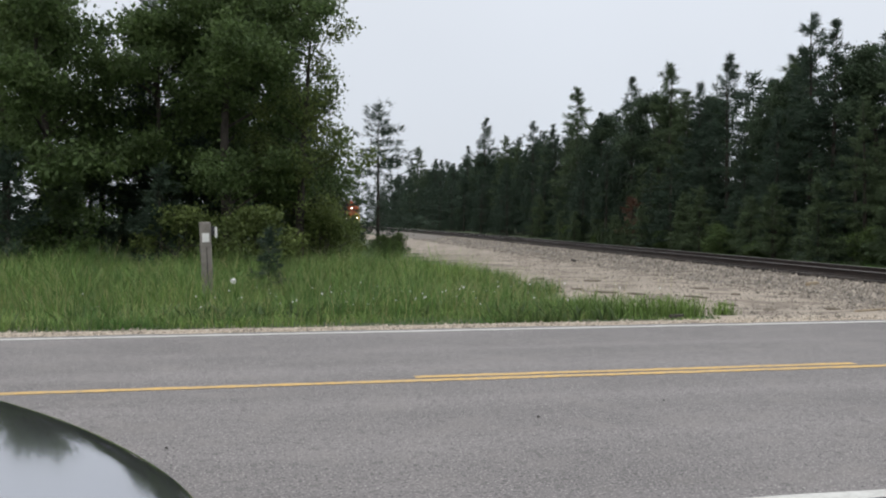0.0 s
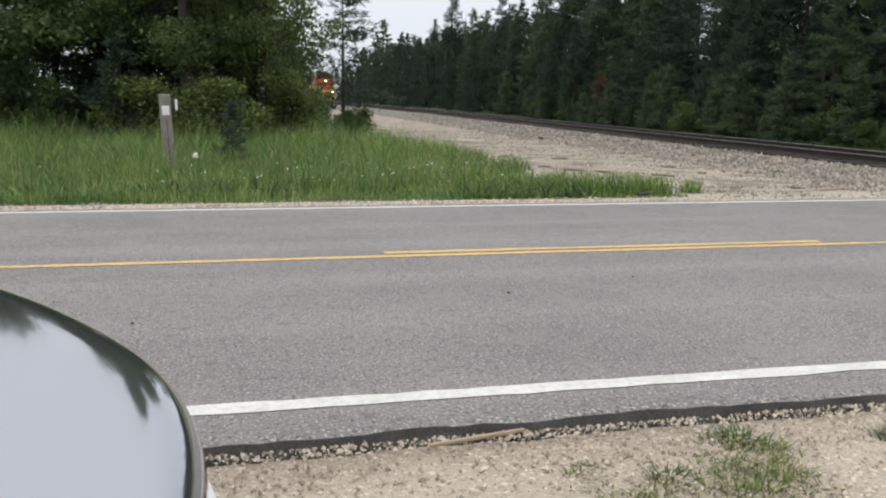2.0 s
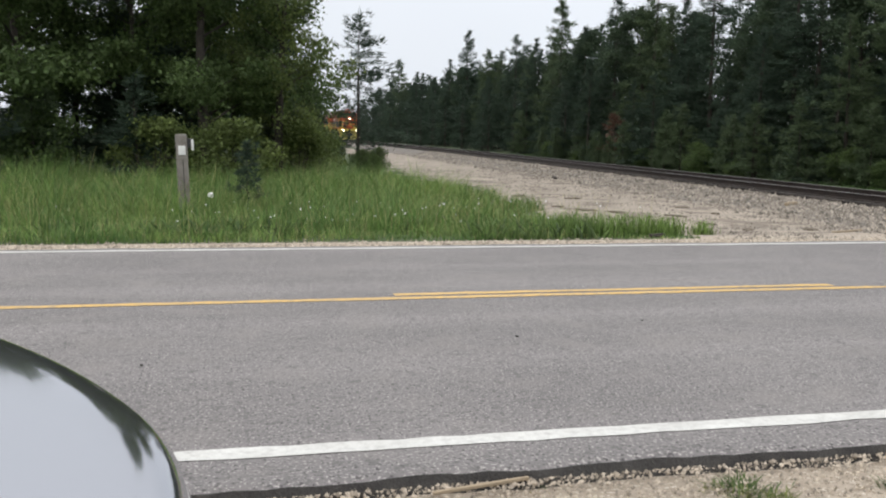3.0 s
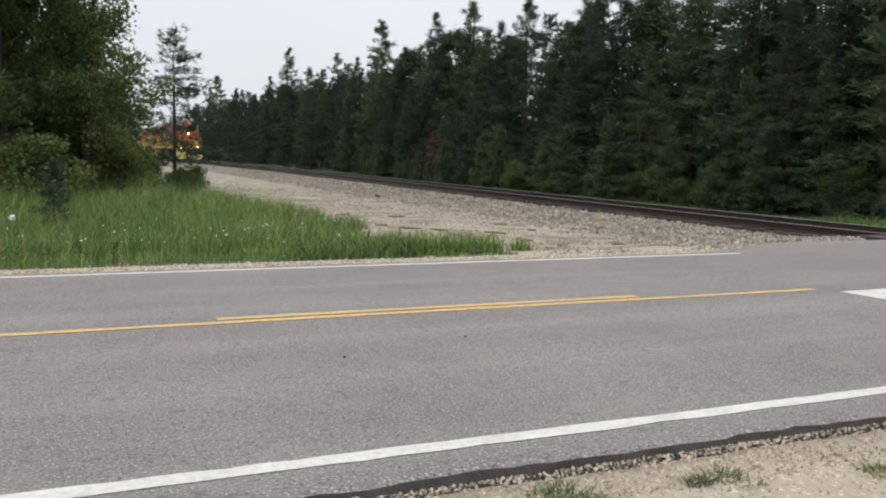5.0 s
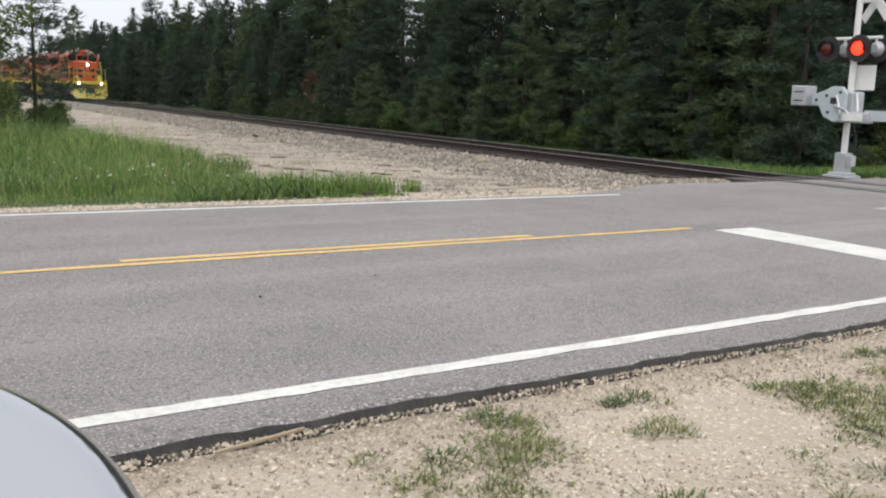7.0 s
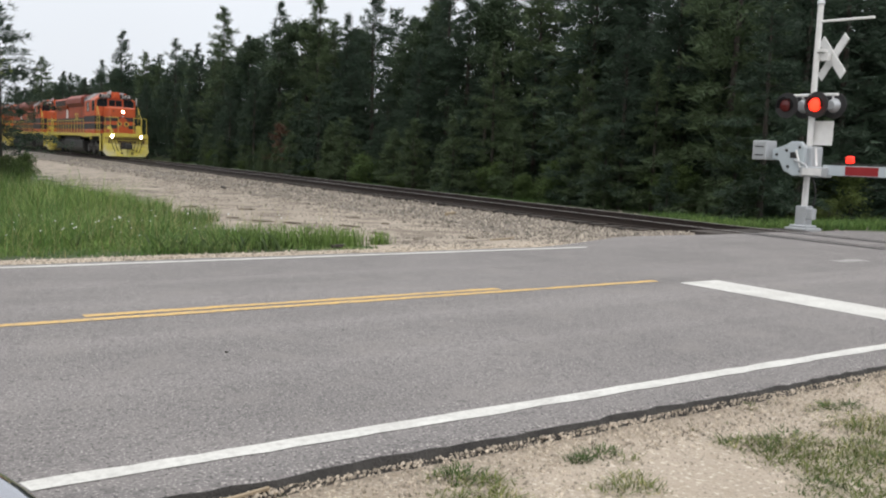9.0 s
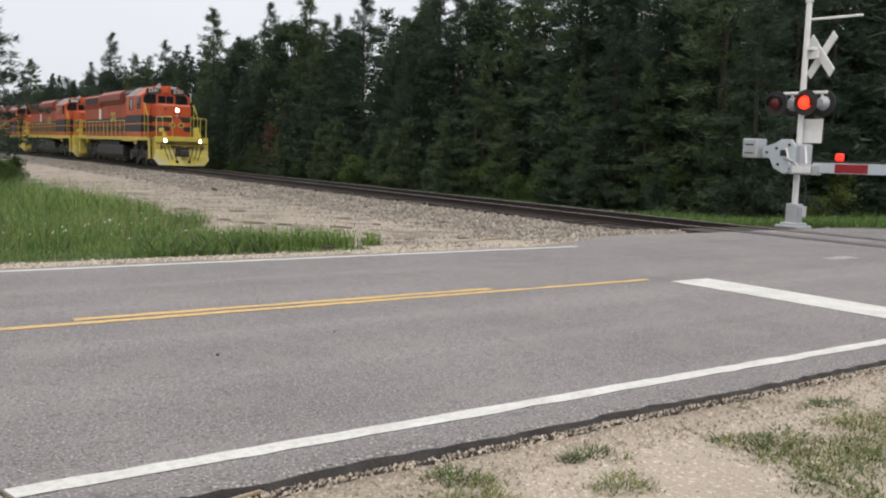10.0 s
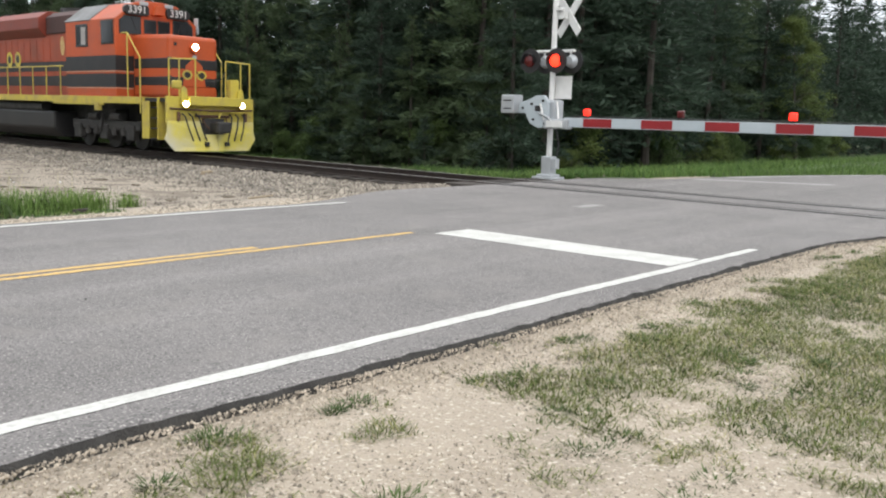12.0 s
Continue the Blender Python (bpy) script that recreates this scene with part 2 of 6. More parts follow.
M = dict(
    soil=speckled("sandy_soil", (0.41, 0.348, 0.278), (0.31, 0.262, 0.208), ((70, 0.58, 0.66, (0.20, 0.17, 0.14), 0.8), (38, 0.58, 0.68, (0.62, 0.56, 0.47), 0.7), (9, 0.56, 0.72, (0.30, 0.25, 0.19), 0.6)), False),
    dirt=speckled("trackside_dirt", (0.33, 0.283, 0.226), (0.23, 0.197, 0.16), ((30, 0.58, 0.68, (0.15, 0.125, 0.10), 0.8), (12, 0.58, 0.7, (0.46, 0.40, 0.33), 0.6), (1.3, 0.52, 0.62, (0.14, 0.115, 0.09), 0.75)), True),
    asphalt=speckled("worn_asphalt", banded=True),
    tar=material("broken_asphalt_edge", (0.028, 0.027, 0.027), (0.07, 0.066, 0.062), 0.9, scale=6, fine=90, bump=0.8),
    white_line=material("white_road_paint", (0.63, 0.63, 0.60), (0.47, 0.465, 0.44), 0.7, scale=3, fine=90, dirt=((0.30, 0.29, 0.28), 25, 0.5)),
    faint_line=material("worn_away_road_paint", (0.42, 0.415, 0.40), (0.24, 0.23, 0.225), 0.75, scale=3, fine=60, dirt=((0.17, 0.16, 0.155), 14, 0.9)),
    yellow_line=material("yellow_road_paint", (0.66, 0.42, 0.12), (0.50, 0.34, 0.14), 0.7, scale=3, fine=90, dirt=((0.22, 0.20, 0.17), 18, 0.75)),
    ballast=material("ballast_bed", (0.20, 0.178, 0.152), (0.11, 0.10, 0.088), 0.95, scale=1.5, fine=30, bump=1.0),
    stone=material("crushed_stone", (0.31, 0.275, 0.23), (0.15, 0.132, 0.112), 0.9, scale=2.0, fine=40, spread=0.6, island=True),
    pebble=material("limestone_gravel", (0.46, 0.40, 0.325), (0.28, 0.24, 0.19), 0.9, scale=3, fine=40, spread=0.5, island=True),
    rail=material("rusty_rail", (0.026, 0.020, 0.018), (0.045, 0.032, 0.026), 0.75, 0.3, scale=6, fine=50, bump=0.2),
    rail_head=material("worn_rail_head", (0.32, 0.31, 0.30), (0.2, 0.18, 0.17), 0.35, 0.9, scale=4, fine=60),
    tie=material("weathered_tie", (0.055, 0.046, 0.040), (0.03, 0.026, 0.024), 0.9, scale=5, fine=45, bump=0.5, spread=0.4),
    wood=material("grey_weathered_wood", (0.24, 0.22, 0.20), (0.14, 0.125, 0.11), 0.9, scale=8, fine=60, bump=0.5),
    pale_wood=material("bleached_wood", (0.36, 0.29, 0.20), (0.24, 0.19, 0.13), 0.9, scale=8, fine=50, bump=0.4),
    clod=material("dark_soil", (0.17, 0.14, 0.11), (0.11, 0.09, 0.07), 0.95, scale=6, fine=40, bump=0.7),
    seam=material("worn_pale_asphalt", (0.26, 0.245, 0.235), (0.17, 0.16, 0.155), 0.85, scale=4, fine=60),
    bark=material("dark_bark", (0.060, 0.050, 0.042), (0.03, 0.026, 0.022), 0.95, scale=5, fine=30, bump=0.8),
    needles=leafy("dark_needles", (0.052, 0.082, 0.052), (0.034, 0.056, 0.040), 0.25, 0.35),
    needles_light=leafy("fresh_needles", (0.085, 0.122, 0.058), (0.058, 0.088, 0.046), 0.22, 0.35),
    leaves=leafy("oak_leaves", (0.105, 0.155, 0.052), (0.06, 0.098, 0.036), 0.35, 0.45),
    leaves_light=leafy("young_leaves", (0.145, 0.185, 0.055), (0.085, 0.12, 0.04), 0.35, 0.4),
    # darker copy of the oak leaves, the wood's shade put into the colour
    leaves_dark=leafy("shaded_wood_leaves", (0.058, 0.088, 0.046), (0.036, 0.058, 0.034), 0.3, 0.4),
    dead=leafy("dead_brown_needles", (0.13, 0.07, 0.045), (0.07, 0.042, 0.03), 0.3, 0.1),
    grass=leafy("meadow_grass", (0.21, 0.31, 0.085), (0.10, 0.165, 0.05), 0.45, 0.4, 0.35),
    grass_deep=leafy("deep_green_grass", (0.105, 0.20, 0.050), (0.055, 0.11, 0.032), 0.4, 0.4, 0.5),
    grass_low=leafy("short_grass", (0.16, 0.185, 0.058), (0.08, 0.112, 0.036), 0.4, 0.35, 2.0),
    grass_weed=leafy("weedy_green", (0.10, 0.145, 0.05), (0.06, 0.095, 0.034), 0.35, 0.35, 2.0),
    grass_dry=leafy("dry_grass", (0.38, 0.34, 0.16), (0.20, 0.22, 0.09), 0.4, 0.3, 0.8),
    meadow=material("meadow_ground", (0.06, 0.085, 0.03), (0.035, 0.055, 0.02), 0.95, scale=0.7, fine=12, bump=0.6),
    orange=material("orange_locomotive_paint", (0.52, 0.088, 0.020), (0.43, 0.072, 0.018), 0.5, scale=0.6, fine=9, dirt=((0.30, 0.085, 0.045), 1.3, 0.45), coat=0.05),
    orange_hood=material("weathered_orange_paint", (0.40, 0.068, 0.022), (0.30, 0.052, 0.02), 0.5, scale=0.7, fine=9, dirt=((0.14, 0.045, 0.025), 1.1, 0.6)),
    soot=material("sooty_dark_paint", (0.045, 0.018, 0.015), (0.07, 0.025, 0.02), 0.6, scale=1.0, fine=9),
    orange_dull=material("faded_red_orange_paint", (0.26, 0.045, 0.025), (0.19, 0.035, 0.02), 0.5, scale=0.6, fine=9, dirt=((0.12, 0.05, 0.04), 1.5, 0.5)),
    yellow=material("yellow_frame_paint", (0.60, 0.49, 0.07), (0.47, 0.38, 0.07), 0.5, scale=1.2, fine=14, dirt=((0.33, 0.25, 0.12), 2.6, 0.75)),
    plow=material("scuffed_plow_paint", (0.66, 0.56, 0.07), (0.58, 0.52, 0.22), 0.6, scale=1.0, fine=14, dirt=((0.56, 0.53, 0.44), 1.1, 0.9)),
    rust=material("rusty_brown_steel", (0.12, 0.06, 0.035), (0.07, 0.04, 0.03), 0.8, scale=4, fine=30, bump=0.3),
    pale_blind=material("dusty_blind", (0.42, 0.40, 0.38), (0.30, 0.28, 0.27), 0.7, scale=3, fine=20),
    pale_mark=material("faded_yellow_emblem", (0.60, 0.48, 0.20), (0.45, 0.24, 0.10), 0.6, scale=6, fine=30),
    pale_trim=material("faded_pale_trim", (0.55, 0.32, 0.22), (0.42, 0.22, 0.14), 0.55, scale=1.5, fine=18),
    roof_grey=material("dull_grey_roof_paint", (0.23, 0.235, 0.24), (0.16, 0.165, 0.17), 0.65, scale=1.5, fine=18, dirt=((0.10, 0.09, 0.085), 1.8, 0.6)),
    black=material("black_paint", (0.016, 0.016, 0.018), (0.028, 0.026, 0.026), 0.45, scale=2, fine=20),
    under=material("grimy_running_gear", (0.016, 0.016, 0.016), (0.034, 0.032, 0.030), 0.6, scale=3.5, fine=25, bump=0.3, dirt=((0.075, 0.07, 0.066), 3.0, 0.6)),
    tank=material("dusty_fuel_tank", (0.018, 0.018, 0.020), (0.032, 0.031, 0.031), 0.45, scale=1.2, fine=15),
    grey=material("galvanised_steel", (0.50, 0.52, 0.54), (0.42, 0.44, 0.46), 0.45, 0.5, scale=3, fine=30),
    white=material("white_enamel", (0.74, 0.74, 0.73), (0.66, 0.66, 0.65), 0.45, scale=2, fine=30, dirt=((0.45, 0.44, 0.42), 4, 0.25)),
    red=material("red_reflective_sheeting", (0.28, 0.014, 0.018), (0.23, 0.012, 0.016), 0.45, scale=2, fine=30),
    sheeting=material("silver_reflective_sheeting", (0.45, 0.50, 0.53), (0.38, 0.43, 0.46), 0.4, scale=2, fine=30),
    red_dark=material("unlit_red_lens", (0.10, 0.008, 0.008), (0.07, 0.006, 0.006), 0.25, scale=10, fine=80),
    glass=material("dark_cab_glass", (0.012, 0.014, 0.016), (0.02, 0.022, 0.024), 0.08, scale=1, fine=5),
    paint=material("silver_car_paint", (0.37, 0.38, 0.415), (0.35, 0.36, 0.395), 0.08, 0.9, scale=1.0, fine=200, coat=0.7),
    rubber=material("black_rubber", (0.02, 0.02, 0.02), (0.03, 0.03, 0.03), 0.8, scale=5, fine=40),
    lamp=glowing("lit_headlight", (1.0, 0.82, 0.56), 32.0),
    red_lamp=glowing("lit_red_lens", (1.0, 0.032, 0.012), 2.8),
    small_lamp=glowing("lit_gate_lamp", (1.0, 0.025, 0.012), 1.6),
)


# ---- building helpers ----
def part(name, bm, mat, parent=None, label=""):
    """Links a bmesh as one mesh object, under a thing or a part."""
    me = bpy.data.meshes.new(name)
    bm.to_mesh(me)
    bm.free()
    me.materials.append(mat)
    ob = new(name, me)
    if parent:
        ob.parent = parent
    return tagged(ob, label)


def sheet(name, verts, faces, mat, parent=None, smooth=False):
    me = bpy.data.meshes.new(name)
    me.from_pydata(verts, [], faces)
    me.materials.append(mat)
    if smooth:
        me.polygons.foreach_set("use_smooth", [True] * len(me.polygons))
    ob = new(name, me)
    if parent:
        ob.parent = parent
    return ob


def thing(name, label, category, group="", kind=""):
    return tagged(new(name), label, category, group, kind)


def box(bm, x0, x1, y0, y1, z0, z1, bevel=0.0, turn=None):
    r = bmesh.ops.create_cube(bm, size=1)
    bmesh.ops.scale(bm, vec=(x1 - x0, y1 - y0, z1 - z0), verts=r["verts"])
    if bevel:
        edges = list({e for v in r["verts"] for e in v.link_edges})
        out = bmesh.ops.bevel(bm, geom=edges, offset=bevel, segments=2, affect="EDGES", profile=0.5)
        verts = list({v for f in out["faces"] for v in f.verts} | {v for v in r["verts"] if v.is_valid})
        verts = list({v for s in verts for f in s.link_faces for v in f.verts})
    else:
        verts = r["verts"]
    m = Matrix.Translation(((x0 + x1) / 2, (y0 + y1) / 2, (z0 + z1) / 2))
    bmesh.ops.transform(bm, matrix=m @ turn if turn else m, verts=verts)
    return bm


def boxes(*specs, bevel=0.0):
    bm = bmesh.new()
    for s in specs:
        box(bm, *s, bevel=bevel)
    return bm


def tube(bm, p, q, r0, r1=None, seg=8):
    p, q = Vector(p), Vector(q)
    d = q - p
    r = bmesh.ops.create_cone(bm, cap_ends=True, segments=seg, radius1=r0, radius2=r0 if r1 is None else r1, depth=d.length)
    bmesh.ops.transform(bm, matrix=Matrix.Translation((p + q) / 2) @ d.to_track_quat("Z", "Y").to_matrix().to_4x4(), verts=r["verts"])
    return bm


def tubes(points, r, seg=6):
    bm = bmesh.new()
    for p, q in zip(points, points[1:]):
        tube(bm, p, q, r, seg=seg)
    return bm


def prism(outline, axis, lo, hi, bm=None):
    """A convex outline in the two other axes, drawn out along axis from lo to hi."""
    bm = bm or bmesh.new()
    def at(u, v, w):
        return (w, u, v) if axis == "x" else (u, w, v) if axis == "y" else (u, v, w)
    a, b = [bm.verts.new(at(u, v, lo)) for u, v in outline], [bm.verts.new(at(u, v, hi)) for u, v in outline]
    bm.faces.new(a)
    bm.faces.new(b[::-1])
    for i in range(len(a)):
        j = (i + 1) % len(a)
        bm.faces.new((a[j], a[i], b[i], b[j]))
    bmesh.ops.recalc_face_normals(bm, faces=bm.faces[:])
    return bm


def bevelled(bm, offset, segments=2):
    bmesh.ops.bevel(bm, geom=bm.edges[:], offset=offset, segments=segments, affect="EDGES", profile=0.5)
    return bm


def smoothstep(v, lo, hi):
    s = np.clip((np.asarray(v, float) - lo) / (hi - lo), 0, 1)
    return s * s * (3 - 2 * s)


# ---- the plan: road along x, track along y ----
EDGE_NEAR, EDGE_FAR = 3.68, 11.0


def bend(x):
    """The road swings away beyond the crossing: its sideways shift at x."""
    d = np.clip(np.asarray(x, float) - 19.0, 0, None)
    return np.where(d < 10, -0.02 * d * d, -2.0 - 0.4 * (d - 10))


def track_x(y):
    y = np.asarray(y, float)
    v, d = (np.clip(y, -60, 110) - 12) / 50, np.clip(y - 110, 0, 150)
    return 16.561 + 0.887 * v + 0.669 * v * v * (v > 0) - 0.393 * v**3 * (v > 0) - 0.0204 * d + 0.000475 * d * d


def track_z(y):
    v = np.clip((np.asarray(y, float) - 13) / 50, 0, 3.5)
    return 0.224 * v - 0.0306 * v * v


def ground_z(x, y):
    """Height of the ground sheet: shoulders just under the road, a shallow dip beyond it, a rise under the track."""
    x, y = np.asarray(x, float), np.asarray(y, float)
    near = -0.045 - 0.06 * smoothstep(-y, -3.4, -1.0) + 0.012 * np.sin(2.1 * x + 1.3 * y) * smoothstep(-y, -3.5, -2.5)
    far = -0.03 - 0.25 * smoothstep(y, 11.3, 16.0)
    z = np.where(y < EDGE_NEAR, near, np.where(y > EDGE_FAR, far, -0.09))
    side = np.abs(x - track_x(y))
    bed = track_z(y) - 0.25 - 0.42 * smoothstep(side, 1.4, 4.6)
    up = (y > EDGE_FAR) | (y < EDGE_NEAR)
    z = np.where(up & (side < 4.6), np.maximum(z, bed), z)
    rise = 0.45 * smoothstep(y, 25, 120)
    return z + np.where(side > 3.0, rise * smoothstep(side, 3.0, 8.0), rise * 0)


# ---- ground, road and markings ----
def spaced(lo, hi, step, reach):
    """Even steps from lo to hi, then ever wider ones out to reach."""
    mid = list(np.arange(lo, hi + step / 2, step))
    grow = np.cumsum(step * 1.35 ** np.arange(1, 60))
    return np.array([lo - g for g in grow if g < reach][::-1] + mid + [hi + g for g in grow if g < reach])


def meadow_edge(y):
    return 6.2 + 0.035 * (np.asarray(y, float) - 12)


def build_ground():
    xs = spaced(-24, 30, 0.6, 1600)
    ys = np.unique(np.concatenate([spaced(-4, 60, 0.6, 1600), [EDGE_NEAR + 0.02, EDGE_FAR - 0.02, 11.2, 11.5, 12.0]]))
    gx, gy = np.meshgrid(xs, ys)
    gz = ground_z(gx, gy)
    w = len(xs)
    faces = [(r * w + c, r * w + c + 1, r * w + c + 1 + w, r * w + c + w) for r in range(len(ys) - 1) for c in range(w - 1)]
    ob = sheet("ground", np.stack([gx, gy, gz], -1).reshape(-1, 3).tolist(), faces, M["soil"], smooth=True)
    ob.data.materials.append(M["meadow"])
    ob.data.materials.append(M["ballast"])
    ob.data.materials.append(M["dirt"])
    index = []
    for r in range(len(ys) - 1):
        for c in range(w - 1):
            x, y = (xs[c] + xs[c + 1]) / 2, (ys[r] + ys[r + 1]) / 2
            side = abs(x - float(track_x(y)))
            if side < 4.4 + 0.5 * math.sin(y * 0.9) and (y > 12.3 or y < 2):
                index.append(2)
            elif y > 11.7 and (x < meadow_edge(y) + 0.4 * math.sin(y * 1.7) or x > float(track_x(y)) + 3.2):
                index.append(1)
            elif x > 19.8 and y > 11.6 + float(bend(x)):
                index.append(1)
            elif y < -3 + min(0.0, float(bend(x))) or y > 80:
                index.append(1)
            elif y > 12.0:
                index.append(3)
            else:
                index.append(0)
    ob.data.polygons.foreach_set("material_index", index)
    return tagged(ob, "sandy gravel shoulder and meadow ground around the crossing", "ground", kind="structure")


def build_road():
    xs = spaced(-14, 30, 0.10, 900)
    rng = np.random.default_rng(3)
    near = EDGE_NEAR + 0.016 * np.interp(xs, np.arange(-900, 900, 0.5), rng.normal(0, 1, 3600)) + 0.014 * rng.normal(0, 1, len(xs)) - 0.5 * smoothstep(xs, 11, 14.5) * smoothstep(-xs, -21, -17.5)
    far = EDGE_FAR + 0.03 * np.interp(xs, np.arange(-900, 900, 0.6), rng.normal(0, 1, 3000)) + 1.1 * smoothstep(xs, 9.0, 12.5) * smoothstep(-xs, -22, -19)
    near, far = near + bend(xs), far + bend(xs)
    verts, faces = [], []
    for x, a, b in zip(xs, near, far):
        verts += [(x, a - 0.04, -0.11), (x, a - 0.014, -0.012), (x, a + 0.03, 0), (x, b - 0.1, 0), (x, b, -0.01), (x, b + 0.02, -0.11)]
    for i in range(len(xs) - 1):
        for k in range(5):
            faces.append((i * 6 + k, i * 6 + 6 + k, i * 6 + 7 + k, i * 6 + 1 + k))
    ob = sheet("road", verts, faces, M["asphalt"])
    ob.data.materials.append(M["tar"])
    ob.data.polygons.foreach_set("material_index", [1 if k in (0, 4) else 0 for i in range(len(xs) - 1) for k in range(5)])
    return tagged(ob, "worn grey asphalt two-lane road with broken dark edges", "road", kind="structure")


def line(name, x0, x1, y0, y1, mat, label, wear=0.006, z=0.004):
    """A painted line with slightly ragged edges."""
    xs = spaced(max(x0, -15), min(x1, 30), 0.15, 500) if x1 - x0 > 60 else np.linspace(x0, x1, max(3, int((x1 - x0) / 0.15)))
    xs = xs[(xs >= x0) & (xs <= x1)]
    rng = np.random.default_rng(int(abs(x0) * 10 + y0 * 100))
    a, b = y0 + bend(xs) + rng.normal(0, wear, len(xs)), y1 + bend(xs) + rng.normal(0, wear, len(xs))
    verts = [(x, v, z) for x, p, q in zip(xs, a, b) for v in (p, q)]
    faces = [(2 * i, 2 * i + 2, 2 * i + 3, 2 * i + 1) for i in range(len(xs) - 1)]
    return tagged(sheet(name, verts, faces, mat), label, "road marking", kind="structure")


ground = build_ground()
road = build_road()
line("edge_line", -500, 10.2, 3.95, 4.07, M["white_line"], "white painted edge line along the asphalt")
line("edge_line", -500, 10.05, 10.64, 10.75, M["white_line"], "white painted edge line beside the grass verge")
line("edge_line", 24.0, 500, 10.64, 10.75, M["white_line"], "white painted edge line beyond the crossing")
line("edge_line", 24.0, 500, 3.95, 4.07, M["white_line"], "white painted edge line beyond the crossing")
line("centre_line", -500, 8.05, 7.39, 7.49, M["yellow_line"], "solid yellow centre line, worn")
line("centre_line", 1.5, 5.69, 7.56, 7.66, M["yellow_line"], "short yellow centre line segment beside the solid one")
line("stop_line", 8.1, 8.78, 4.10, 7.22, M["white_line"], "wide white stop line across one lane", 0.004)
tagged(sheet("stop_line", [(22.0, 10.4, 0.004), (22.5, 10.4, 0.004), (23.95, 7.3, 0.004), (23.45, 7.3, 0.004)], [(0, 3, 2, 1)], M["faint_line"]), "wide worn white stop line beyond the track", "road marking", kind="structure")
line("worn_mark", 12.6, 13.3, 7.9, 8.12, M["faint_line"], "short remnant of white road paint", 0.03)


# ---- railway track ----
def along(y0, y1, step):
    return np.arange(y0, y1 + step / 2, step)


def swept(name, profile, offset, ys, mat, parent, lift=0.0, closed=True):
    """A profile of (across, up) swept along the track."""
    verts, faces, k = [], [], len(profile)
    for y in ys:
        x, z = float(track_x(y)), float(track_z(y))
        s = (float(track_x(y + 0.5)) - float(track_x(y - 0.5)))
        nx, ny = 1 / math.hypot(1, s), -s / math.hypot(1, s)
        verts += [(x + (offset + a) * nx, y + (offset + a) * ny, z + lift + u) for a, u in profile]
    for i in range(len(ys) - 1):
        for j in range(k if closed else k - 1):
            n = (j + 1) % k
            faces.append((i * k + j, i * k + n, i * k + k + n, i * k + k + j))
    return sheet(name, verts, faces, mat, parent)


def build_track():
    track = thing("railway_track", "single railway track on wooden ties in crushed stone ballast", "railway track", kind="structure")
    web = [(-0.07, -0.17), (0.07, -0.17), (0.07, -0.155), (0.012, -0.135), (0.012, -0.04), (0.036, -0.03), (0.036, -0.004), (-0.036, -0.004), (-0.036, -0.03), (-0.012, -0.04), (-0.012, -0.135), (-0.07, -0.155)]
    head = [(-0.034, -0.003), (0.034, -0.003), (0.028, 0.003), (-0.028, 0.003)]
    ys = np.concatenate([along(-60, 60, 1.5), along(63, 260, 4)])
    for side in (-0.7525, 0.7525):
        rail = swept("rail", web, side, ys, M["rail"], track, 0.008)
        tagged(swept("rail_head", head, side, ys, M["rail_head"], rail, 0.008), "worn steel running surface")
        inner = 0.075 if side < 0 else -0.075
        # flangeway and rubber along the rails through the asphalt
        swept("flangeway", [(-0.10, 0.0), (0.10, 0.0), (0.10, 0.006), (-0.10, 0.006)], side + inner * 1.75, along(3.2, 12.0, 0.8), M["rubber"], track)
        swept("flangeway", [(-0.09, 0.0), (0.09, 0.0), (0.09, 0.006), (-0.09, 0.006)], side - inner * 1.65, along(3.2, 12.0, 0.8), M["rubber"], track)
    for off in (0.0, -1.28, 1.28):
        swept("crossing_panel", [(-0.5 if off == 0 else -0.35, -0.2), (0.5 if off == 0 else 0.35, -0.2), (0.5 if off == 0 else 0.35, -0.004), (-0.5 if off == 0 else -0.35, -0.004)], off, along(11.9, 12.9, 0.5), M["tie"], track)
    tie = bmesh.new()
    box(tie, -1.3, 1.3, -0.115, 0.115, -0.18, 0)
    me = bpy.data.meshes.new("tie")
    tie.to_mesh(me)
    tie.free()
    me.materials.append(M["tie"])
    rng = random.Random(5)
    for y in along(13.2, 145, 0.5):
        ob = new("tie", me)
        ob.parent = track
        s = math.degrees(math.atan(float(track_x(y + 0.5) - track_x(y - 0.5))))
        ob.matrix_basis = pose(float(track_x(y)) + rng.uniform(-0.07, 0.07), y, float(track_z(y)) - 0.165 + rng.uniform(-0.015, 0.006), 0, 0, -s + rng.uniform(-1.5, 1.5))
    return track


track = build_track()

# ---- scattered stones and grass ----
ICO_V, ICO_F = None, None


def ico():
    bm = bmesh.new()
    bmesh.ops.create_icosphere(bm, subdivisions=1, radius=1)
    v, f = np.array([p.co[:] for p in bm.verts]), np.array([[q.index for q in p.verts] for p in bm.faces])
    bm.free()
    return v, f


